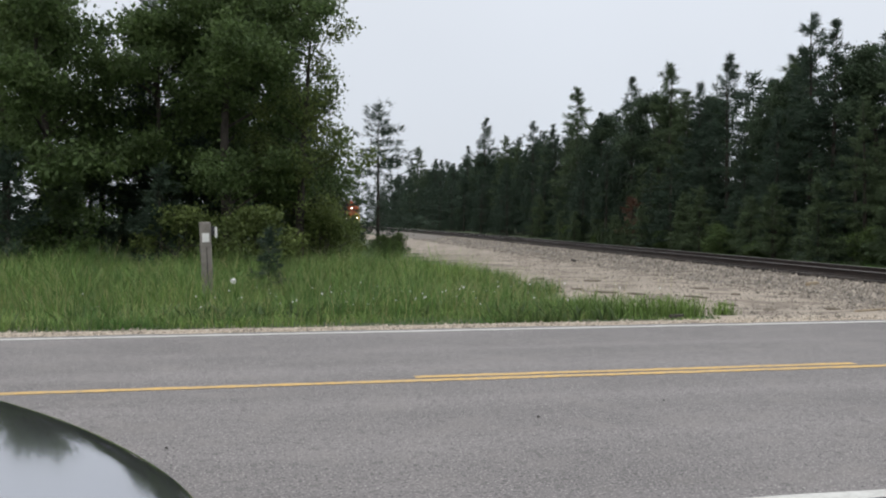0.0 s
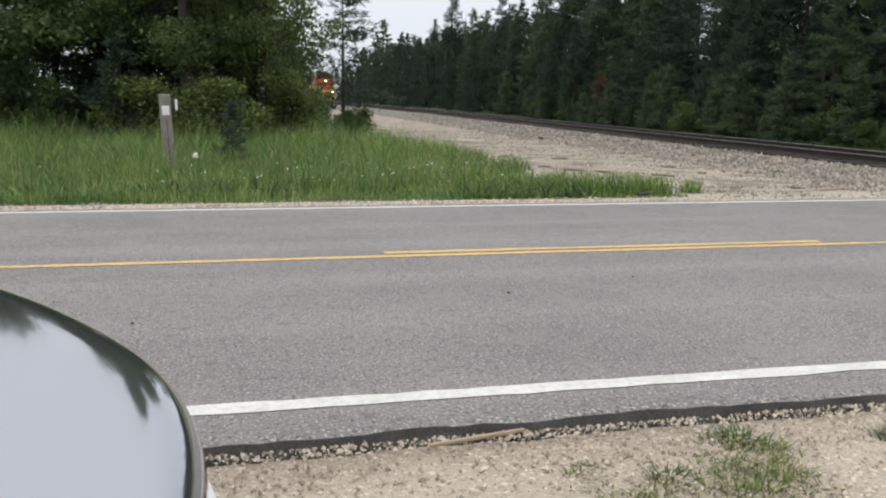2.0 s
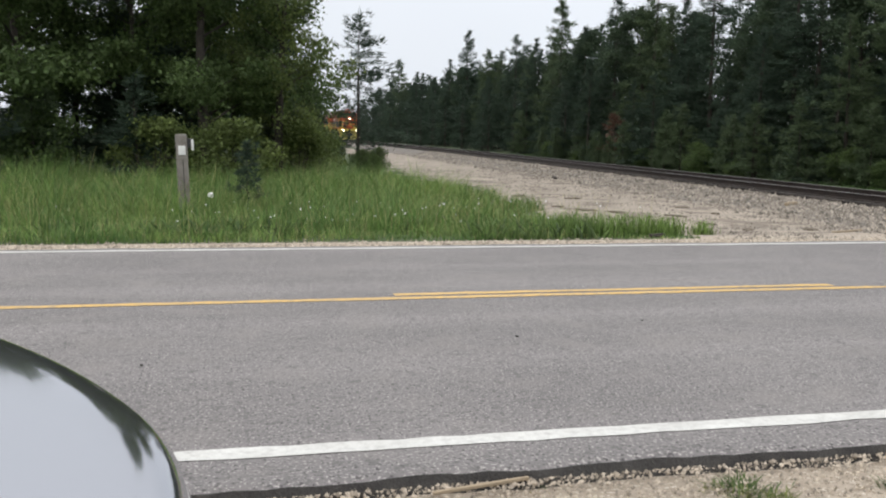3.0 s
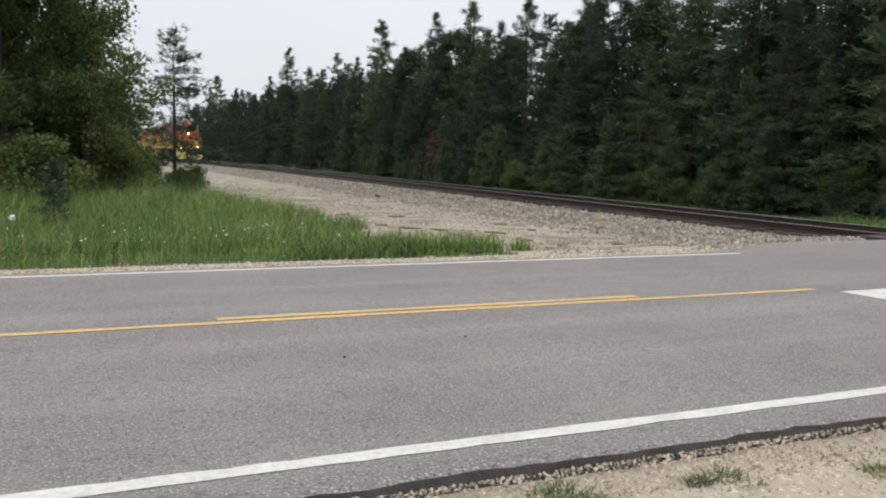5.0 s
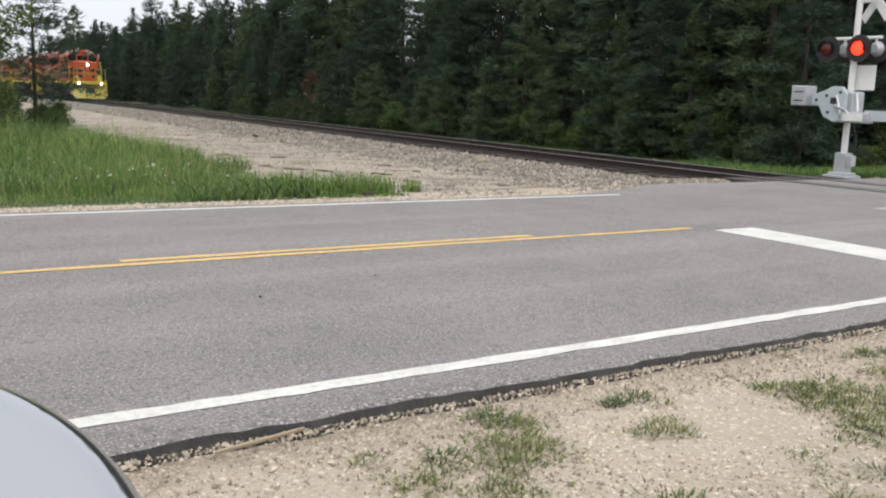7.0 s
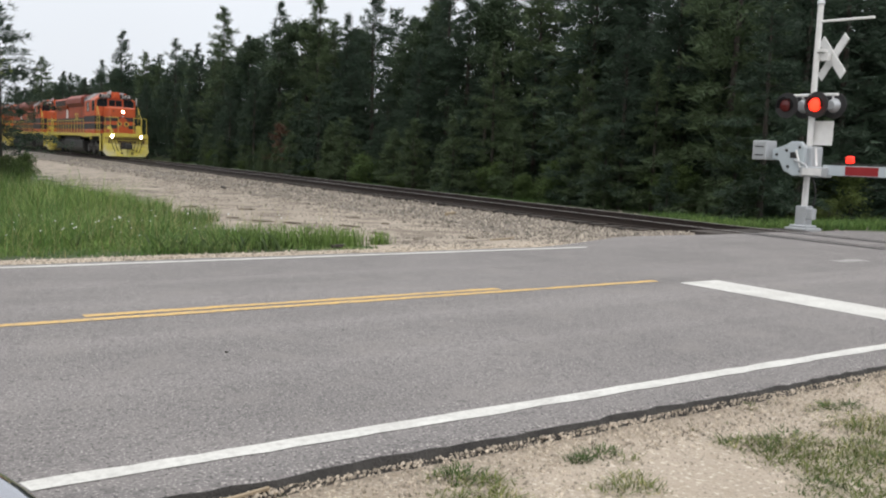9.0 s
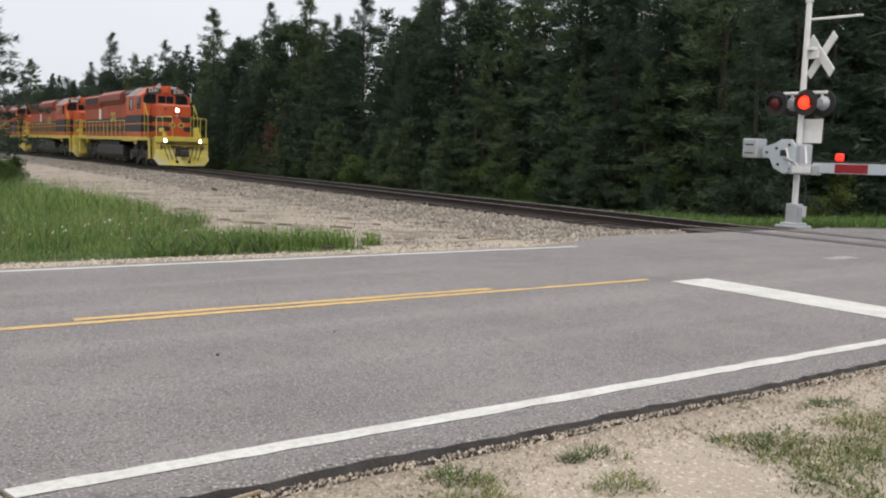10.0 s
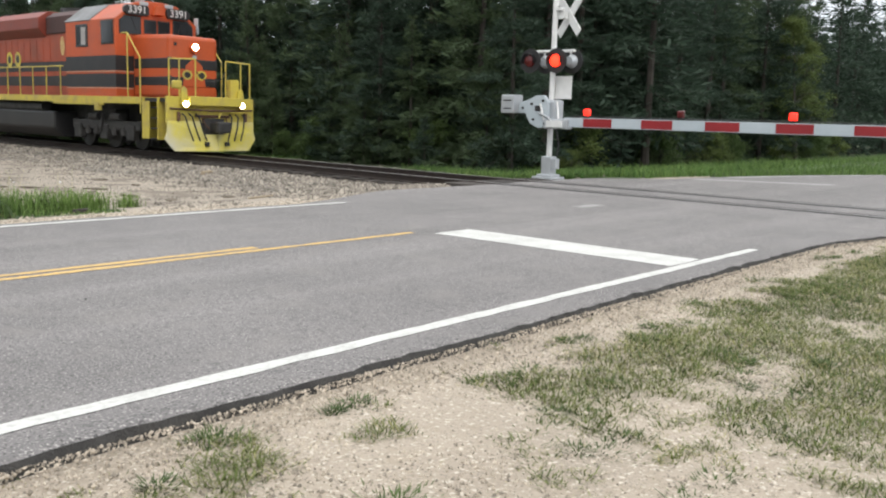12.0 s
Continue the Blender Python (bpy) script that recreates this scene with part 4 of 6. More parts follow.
def locomotive():
    """Six-axle road switcher. x to its right, y ahead, z up from the rail; its front face is at y = 0."""
    L = thing("locomotive", "orange and black diesel locomotive with yellow frame and handrails", "locomotive", "coupled locomotives")
    # frame and walkway
    part("walkway", boxes((-1.5, 1.5, -21.4, -1.6, 1.58, 1.70), (-1.46, 1.46, -1.6, -0.1, 1.58, 1.70)), M["black"], L)
    for s in (-1, 1):
        a, b = sorted((s * 1.49, s * 1.535))
        part("side_sill", boxes((a, b, -21.4, -1.62, 1.50, 1.72), (a, b, -7.6, -4.0, 1.43, 1.5), bevel=0.008), M["yellow"], L, "dirty yellow side sill")
        for y in (-4.5, -17.6):
            part("jacking_pad", boxes((a - 0.05, b + 0.05, y, y + 0.25, 1.25, 1.5), bevel=0.01), M["yellow"], L)
    for end, yy in (("front", -0.06), ("rear", -21.45)):
        part("end_plate", boxes((-1.58, 1.58, yy - 0.05, yy + 0.05, 0.95, 1.76), bevel=0.012), M["yellow"], L, "yellow end plate")
        sgn = 1 if end == "front" else -1
        bm = bmesh.new()
        # plow blade in two folded wings
        for s in (-1, 1):
            pts = [(0, yy + sgn * 0.42, 0.10), (s * 1.36, yy + sgn * 0.10, 0.10), (s * 1.66, yy + sgn * 0.05, 0.46), (s * 1.58, yy + sgn * 0.06, 0.66), (s * 1.57, yy + sgn * 0.06, 1.02), (s * 0.42, yy + sgn * 0.10, 1.02), (s * 0.42, yy + sgn * 0.22, 0.62), (0, yy + sgn * 0.30, 0.62)]
            f = [bm.verts.new(p) for p in pts]
            g2 = [bm.verts.new((p[0], p[1] - sgn * 0.04, p[2])) for p in pts]
            bm.faces.new(f)
            bm.faces.new(g2[::-1])
            for i in range(len(f)):
                j = (i + 1) % len(f)
                bm.faces.new((f[i], f[j], g2[j], g2[i]))
        bmesh.ops.recalc_face_normals(bm, faces=bm.faces[:])
        part("snow_plow", bm, M["plow"], L, "scraped yellow and white plow blade")
        cp = boxes((-0.17, 0.17, min(yy, yy + sgn * 0.65), max(yy, yy + sgn * 0.65), 0.72, 0.98), bevel=0.03)
        box(cp, -0.24, 0.24, *sorted((yy + sgn * 0.48, yy + sgn * 0.75)), 0.68, 1.02, bevel=0.05)
        part("coupler", cp, M["under"], L)
        part("draft_pocket", boxes((-0.36, 0.36, *sorted((yy, yy + sgn * 0.2)), 0.58, 1.12), bevel=0.02), M["under"], L)
        for k, x in enumerate((-1.1, -0.86, -0.62, 0.62, 0.86, 1.1)):
            y0 = yy + sgn * 0.1
            s = 1 if x > 0 else -1
            part("air_hose", tubes([(x, y0, 1.25), (x - s * 0.02, y0 + sgn * 0.16, 1.16), (x - s * 0.10, y0 + sgn * 0.22, 0.80), (x - s * 0.24, y0 + sgn * 0.26, 0.42)], 0.025), M["rubber"], L)
        part("anticlimber", boxes((-0.95, 0.95, *sorted((yy + sgn * 0.05, yy + sgn * 0.32)), 1.50, 1.78), bevel=0.02), M["yellow"], L)
        part("uncoupling_lever", tubes([(-1.45, yy + sgn * 0.12, 1.15), (-1.2, yy + sgn * 0.16, 1.32), (-0.2, yy + sgn * 0.3, 1.32), (0.0, yy + sgn * 0.4, 1.12)], 0.018), M["yellow"], L)
        # steps at the corners
        for s in (-1, 1):
            a, b = sorted((s * 0.98, s * 1.5))
            y1, y2 = sorted((yy - sgn * 0.12, yy - sgn * 1.5))
            for k in range(4):
                part("step", boxes((a, b, y1 + 0.45, y2 - 0.45, 0.42 + 0.32 * k, 0.46 + 0.32 * k)), M["black"], L)
            yb = yy - sgn * 1.48
            c, d = sorted((s * 1.0, s * 1.53))
            part("step_panel", boxes((c, d, *sorted((yb, yb + sgn * 0.05)), 0.42, 1.72)), M["yellow"], L)
            part("step_panel", boxes((c, d, *sorted((yy - sgn * 0.55, yy - sgn * 0.60)), 0.42, 1.72)), M["yellow"], L)
            part("step_panel", boxes((*sorted((s * 1.50, s * 1.535)), *sorted((yb, yb + sgn * 0.42)), 0.44, 1.6)), M["yellow"], L)
            # lower lights and their brackets
            if end == "front":
                x = s * 1.03
                bm = tube(bmesh.new(), (x, 0.0, 1.54), (x, 0.16, 1.54), 0.115, 0.125, 16)
                light = part("ditch_light", bm, M["yellow"], L, "round lower headlight on yellow bracket")
                part("lens", tube(bmesh.new(), (x, 0.14, 1.54), (x, 0.168, 1.54), 0.095, 0.09, 16), M["lamp"], light, "lit warm white lens")
                part("bracket", bevelled(prism([(x - 0.12, 1.6), (x + 0.12, 1.6), (x + 0.10, 1.98), (x, 2.08), (x - 0.10, 1.98)], "y", 0.02, 0.08), 0.012), M["yellow"], light)
            # end handrails
            r = 0.022
            part("handrail", tubes([(s * 1.47, yy, 1.72), (s * 1.47, yy, 2.88), (s * 0.55, yy, 2.92), (s * 0.55, yy, 1.75)], r), M["yellow"], L)
            part("handrail", tubes([(s * 1.12, yy, 1.72), (s * 1.12, yy, 2.9)], r), M["yellow"], L)
            y3 = yy - sgn * 1.62
            part("handrail", tubes([(s * 1.5, y3 + sgn * 0.0, 1.2), (s * 1.5, y3, 2.95), (s * 1.5, y3 - sgn * 0.75, 3.72 if end == "front" else 2.75), (s * 1.5, y3 - sgn * 1.1, 3.72 if end == "front" else 2.75)], r), M["yellow"], L)
            part("handrail", tubes([(s * 1.5, y3 - sgn * 0.75, 1.72), (s * 1.5, y3 - sgn * 0.75, 3.70 if end == "front" else 2.75)], r), M["yellow"], L)
        part("train_line_pipe", tubes([(-1.5, yy + sgn * 0.09, 1.40), (-0.98, yy + sgn * 0.10, 1.37), (-0.3, yy + sgn * 0.34, 1.36), (0.3, yy + sgn * 0.34, 1.36), (0.98, yy + sgn * 0.10, 1.37), (1.5, yy + sgn * 0.09, 1.40)], 0.028), M["rust"], L, "rusty pipe along the end plate")
        for s in (-1, 1):
            part("glad_hand", boxes((*sorted((s * 0.30, s * 0.44)), *sorted((yy + sgn * 0.28, yy + sgn * 0.40)), 0.26, 0.40), bevel=0.03), M["under"], L)
            part("cut_lever_bracket", boxes((*sorted((s * 1.18, s * 1.26)), *sorted((yy + sgn * 0.05, yy + sgn * 0.16)), 1.02, 1.30), bevel=0.015), M["rust"], L)
            part("chain", tubes([(s * 0.46, yy + sgn * 0.14, 1.18), (s * 0.40, yy + sgn * 0.30, 0.92), (s * 0.30, yy + sgn * 0.36, 0.80)], 0.02), M["rust"], L)
        part("drawbar_yoke", boxes((-0.62, 0.62, *sorted((yy + sgn * 0.05, yy + sgn * 0.12)), 1.14, 1.22), bevel=0.015), M["rust"], L, "rusty steel bar over the coupler")
        for x in (-1.3, 1.3):
            part("safety_chain", tubes([(x * 0.43, yy, 2.6), (x * 0.30, yy + sgn * 0.02, 2.36), (x * 0.12, yy + sgn * 0.03, 2.27), (0, yy + sgn * 0.03, 2.25)], 0.014), M["under"], L)
        part("stanchion_box", boxes((-1.05, -0.72, *sorted((yy + sgn * 0.02, yy - sgn * 0.2)), 1.78, 2.35), bevel=0.02), M["yellow"], L)
        part("marker_box", boxes((1.02, 1.3, *sorted((yy + sgn * 0.02, yy - sgn * 0.2)), 2.0, 2.25), bevel=0.05), M["yellow"], L)
    # nose
    nose = bmesh.new()
    box(nose, -0.90, 0.90, -3.2, -1.0, 1.70, 3.74, bevel=0.12)
    for v in nose.verts:
        if v.co.z > 3.3 and v.co.y > -1.5:
            v.co.z -= 0.06
    N = part("nose", nose, M["orange"], L)
    for z0, z1 in ((2.56, 3.04), (2.02, 2.46)):
        part("stripe", boxes((-0.908, 0.908, -3.15, -0.992, z0, z1), bevel=0.10), M["black"], N, "black painted stripe")
    part("emblem", bevelled(prism([(-0.42, 2.1), (0.42, 2.1), (0.30, 2.75), (0, 3.0), (-0.30, 2.75)], "y", -1.0, -0.975), 0.006), M["orange"], N, "orange arched panel on the nose")
    for x in (-0.26, 0.26):
        ring = [(x + 0.19 * math.cos(a), 2.46 + 0.16 * math.sin(a)) for a in np.linspace(0, 2 * math.pi, 9)[:-1]]
        hole = [(x + 0.12 * math.cos(a), 2.46 + 0.10 * math.sin(a)) for a in np.linspace(0, 2 * math.pi, 9)[:-1]]
        part("emblem", prism(ring, "y", -0.975, -0.965), M["yellow"], N, "plain yellow ring mark")
        part("emblem", prism(hole, "y", -0.965, -0.958), M["black"], N, "black centre of the ring mark")
    hl = part("headlight", tube(bmesh.new(), (0, -1.02, 3.30), (0, -0.90, 3.30), 0.17, 0.16, 18), M["orange"], N)
    part("lens", tube(bmesh.new(), (0, -0.92, 3.34), (0, -0.885, 3.34), 0.105, 0.10, 16), M["lamp"], hl, "lit warm white headlight")
    part("lens", tube(bmesh.new(), (0, -0.98, 3.02), (0, -0.93, 3.02), 0.07, 0.065, 12), M["grey"], hl, "small unlit lamp")
    part("nose_latch", boxes((0.62, 0.72, -1.005, -0.985, 3.35, 3.45)), M["black"], N)
    # cab
    CAB_BACK, CAB_FRONT = -6.6, -3.18
    prof = [(-1.5, 1.70), (1.5, 1.70), (1.5, 4.22), (0.78, 4.78), (0.3, 4.86), (-0.3, 4.86), (-0.78, 4.78), (-1.5, 4.22)]
    C = part("cab", bevelled(prism(prof, "y", CAB_BACK, CAB_FRONT), 0.03), M["orange"], L, "orange cab with sloped roof shoulders")
    part("roof", bevelled(prism([(1.53, 4.22), (0.80, 4.80), (0.3, 4.885), (-0.3, 4.885), (-0.8, 4.80), (-1.53, 4.22), (-1.5, 4.20), (1.5, 4.20)], "y", -6.65, -4.85), 0.008), M["roof_grey"], C, "weathered grey rear cab roof")
    for z0, z1 in ((2.56, 3.04), (2.02, 2.46)):
        part("stripe", boxes((-1.506, 1.506, CAB_BACK, CAB_FRONT + 0.006, z0, z1)), M["black"], C, "black painted stripe")
        part("pinstripe", boxes((-1.509, 1.509, CAB_BACK, CAB_FRONT + 0.009, z0 - 0.045, z0 - 0.012)), M["pale_trim"], C, "thin pale line under the black stripe")
    for s in (-1, 1):
        # tall outer windscreens with a cut upper corner, and the lower pair over the nose
        outer = [(s * 0.58, 3.74), (s * 1.36, 3.74), (s * 1.36, 4.16), (s * 1.16, 4.34), (s * 0.58, 4.34)]
        inner = [(s * 0.63, 3.79), (s * 1.31, 3.79), (s * 1.31, 4.14), (s * 1.14, 4.29), (s * 0.63, 4.29)]
        w = part("window", bevelled(prism(outer, "y", CAB_FRONT - 0.01, CAB_FRONT + 0.022), 0.008), M["black"], C)
        part("pane", prism(inner, "y", CAB_FRONT + 0.01, CAB_FRONT + 0.026), M["glass"], w, "dark windscreen glass")
        part("wiper", tubes([(s * 0.95, CAB_FRONT + 0.035, 4.30), (s * 0.78, CAB_FRONT + 0.035, 3.92)], 0.010), M["black"], C)
        w = part("window", boxes((*sorted((s * 0.02, s * 0.48)), CAB_FRONT - 0.01, CAB_FRONT + 0.022, 3.80, 4.26), bevel=0.010), M["black"], C)
        part("pane", boxes((*sorted((s * 0.05, s * 0.45)), CAB_FRONT + 0.01, CAB_FRONT + 0.026, 3.84, 4.22)), M["glass"], w, "dark windscreen glass")
    for s in (-1, 1):
        a, b = sorted((s * 1.49, s * 1.515))
        for y0, y1, z0, z1 in ((-4.10, -3.27, 3.4, 4.18), (-5.85, -5.0, 3.35, 4.1)):
            w = part("window", boxes((a, b, y0, y1, z0, z1), bevel=0.01), M["black"], C)
            c, d = sorted((s * 1.51, s * 1.522))
            part("pane", boxes((c, d, y0 + 0.05, y1 - 0.05, z0 + 0.05, z1 - 0.05)), M["glass"], w, "dark side window")
        part("sun_blind", boxes((*sorted((s * 1.523, s * 1.535)), -5.42, -5.12, 3.42, 4.0)), M["pale_blind"], C, "pale blind in the side window")
        # road number boards
        bm = bevelled(prism([(s * 0.38, 4.36), (s * 1.10, 4.36), (s * 1.20, 4.44), (s * 1.20, 4.60), (s * 1.10, 4.68), (s * 0.38, 4.70), (s * 0.32, 4.62), (s * 0.32, 4.44)], "y", CAB_FRONT - 0.06, CAB_FRONT + 0.10), 0.015)
        nb = part("number_board", bm, M["black"], C)
        text("digits", "3391", 0.34, M["white"], nb, pose(s * 0.76, CAB_FRONT + 0.108, 4.53, 90, 0, 180))
        if s > 0:
            continue
        part("mirror", boxes((*sorted((s * 1.56, s * 1.60)), CAB_FRONT - 0.23, CAB_FRONT, 3.95, 4.5), bevel=0.01), M["sheeting"], C)
        part("mirror_arm", tubes([(s * 1.5, CAB_FRONT - 0.13, 4.1), (s * 1.58, CAB_FRONT - 0.11, 4.1)], 0.015), M["black"], C)
    part("bell_bracket", bevelled(prism([(-0.2, 4.42), (0.2, 4.42), (0.1, 4.72), (-0.1, 4.72)], "y", CAB_FRONT - 0.03, CAB_FRONT + 0.17), 0.02), M["orange"], C)
    part("class_light", boxes((0.3, 0.62, CAB_FRONT - 0.23, CAB_FRONT + 0.02, 4.70, 4.82), bevel=0.02), M["grey"], C)
    part("class_light", boxes((-0.62, -0.3, CAB_FRONT - 0.23, CAB_FRONT + 0.02, 4.70, 4.82), bevel=0.02), M["grey"], C)
    part("horn", tube(bmesh.new(), (0.25, -4.1, 4.93), (0.25, -3.6, 4.95), 0.03, 0.07, 10), M["grey"], C)
    # long hood
    H = part("long_hood", bevelled(prism([(-0.95, 1.70), (0.95, 1.70), (0.95, 4.30), (0.72, 4.48), (-0.72, 4.48), (-0.95, 4.30)], "y", -20.7, -6.6), 0.02), M["orange_hood"], L)
    for z0, z1 in ((2.60, 2.95), (2.07, 2.43)):
        part("stripe", boxes((-0.956, 0.956, -20.6, -6.62, z0, z1)), M["black"], H, "black painted stripe")
    part("filter_hatch", bevelled(prism([(-1.0, 3.95), (1.0, 3.95), (1.0, 4.55), (0.7, 4.74), (-0.7, 4.74), (-1.0, 4.55)], "y", -9.2, -6.8), 0.02), M["soot"], H, "dark sooty intake section")
    part("brake_blister", bevelled(prism([(-0.96, 3.85), (0.96, 3.85), (1.22, 4.15), (1.22, 4.55), (0.85, 4.80), (-0.85, 4.80), (-1.22, 4.55), (-1.22, 4.15)], "y", -15.1, -9.3), 0.02), M["orange_dull"], H, "faded flared brake housing")
    part("radiator", bevelled(prism([(-0.97, 3.7), (0.97, 3.7), (1.15, 4.0), (1.15, 4.52), (0.9, 4.66), (-0.9, 4.66), (-1.15, 4.52), (-1.15, 4.0)], "y", -20.2, -15.3), 0.02), M["orange_hood"], H)
    for s in (-1, 1):
        part("grille", boxes((*sorted((s * 1.14, s * 1.165)), -19.8, -15.6, 4.02, 4.48)), M["soot"], H, "dark radiator grille")
        for k in range(22):
            y = -19.6 + k * 0.185
            part("louvre", boxes((*sorted((s * 1.16, s * 1.175)), y, y + 0.07, 4.05, 4.45)), M["under"], H)
        for k in range(11):
            y = -15.0 + k * 0.55
            part("door", boxes((*sorted((s * 0.95, s * 0.966)), y, y + 0.51, 2.98, 3.80), bevel=0.006), M["orange_hood"], H)
        part("poster_panel", boxes((*sorted((s * 0.95, s * 0.97)), -16.2, -15.6, 2.95, 3.7)), M["white"], H, "pale notice panel")
        for y in (-11.75, -12.5):
            ring = [(y + 0.27 * math.cos(a), 3.08 + 0.30 * math.sin(a)) for a in np.linspace(0, 2 * math.pi, 15)[:-1]]
            hole = [(y + 0.14 * math.cos(a), 3.08 + 0.16 * math.sin(a)) for a in np.linspace(0, 2 * math.pi, 15)[:-1]]
            part("emblem", prism(ring, "x", *sorted((s * 0.968, s * 0.975))), M["yellow"], H, "plain yellow ring mark")
            part("emblem", prism(hole, "x", *sorted((s * 0.976, s * 0.982))), M["black"], H, "black centre of the ring mark")
        part("side_mark", prism([(-8.0 + 0.16 * math.cos(a), 3.5 + 0.34 * math.sin(a)) for a in np.linspace(0, 2 * math.pi, 13)[:-1]], "x", *sorted((s * 0.95, s * 0.958))), M["pale_mark"], H, "pale yellow emblem shape behind the cab")
        part("side_rail", tubes([(s * 1.49, -6.9, 2.74), (s * 1.49, -20.4, 2.74)], 0.022), M["yellow"], L)
        for k in range(13):
            y = -7.1 - k * 1.1
            part("stanchion", tubes([(s * 1.49, y, 1.70), (s * 1.49, y, 2.74)], 0.02), M["yellow"], L)
        # fuel tank, air tanks and trucks
        part("air_tank", tube(bmesh.new(), (s * 1.15, -14.6, 1.3), (s * 1.15, -9.0, 1.3), 0.2, seg=14), M["under"], L)
    part("fuel_tank", bevelled(prism([(-1.38, 0.55), (-1.05, 0.22), (1.05, 0.22), (1.38, 0.55), (1.38, 1.15), (-1.38, 1.15)], "y", -15.0, -7.9), 0.06, 3), M["tank"], L, "dusty dark grey fuel tank")
    part("centre_sill", boxes((-0.5, 0.5, -21, -0.4, 0.95, 1.58)), M["under"], L)
    for k in range(5):
        y = -19.0 + k * 2.6
        part("roof_fan", tube(bmesh.new(), (0, y, 4.45), (0, y, 4.90 if k < 2 else 4.92), 0.55, seg=18), M["under"], H)
    part("exhaust_stack", boxes((-0.25, 0.25, -9.6, -9.0, 4.5, 4.98), bevel=0.02), M["under"], H)
    for cy in (-4.6, -17.0):
        T = part("truck", boxes(*[(s * 1.08 - 0.09, s * 1.08 + 0.09, cy - 2.3, cy + 2.3, 0.62, 0.92) for s in (-1, 1)], (-1.0, 1.0, cy - 0.4, cy + 0.4, 0.6, 1.3), bevel=0.02), M["under"], L)
        for ay in (-1.85, 0.0, 1.75):
            w = bmesh.new()
            for s in (-1, 1):
                tube(w, (s * 0.68, cy + ay, 0.51), (s * 0.82, cy + ay, 0.51), 0.51, 0.505, 24)
            tube(w, (-0.9, cy + ay, 0.51), (0.9, cy + ay, 0.51), 0.09, seg=8)
            part("wheelset", w, M["under"], T)
            for s in (-1, 1):
                part("axle_box", boxes((*sorted((s * 1.0, s * 1.24)), cy + ay - 0.24, cy + ay + 0.24, 0.30, 0.78), bevel=0.03), M["under"], T)
        for s in (-1, 1):
            for ay in (-1.2, -0.6, 0.6, 1.2):
                part("spring", tube(bmesh.new(), (s * 1.14, cy + ay, 0.45), (s * 1.14, cy + ay, 0.72), 0.11, seg=10), M["under"], T)
            part("brake_cylinder", tube(bmesh.new(), (s * 1.16, cy - 1.0, 1.05), (s * 1.16, cy - 0.4, 1.05), 0.12, seg=10), M["under"], T)
            part("brake_cylinder", tube(bmesh.new(), (s * 1.16, cy + 0.5, 1.05), (s * 1.16, cy + 1.1, 1.05), 0.12, seg=10), M["under"], T)
            part("damper", tubes([(s * 1.25, cy - 0.15, 0.5), (s * 1.28, cy + 0.1, 1.2)], 0.05), M["tank"], T)
            part("sand_hose", tubes([(s * 0.98, cy + 2.45, 1.4), (s * 0.85, cy + 2.5, 0.5), (s * 0.78, cy + 2.3, 0.15)], 0.025), M["rubber"], T)
    return L


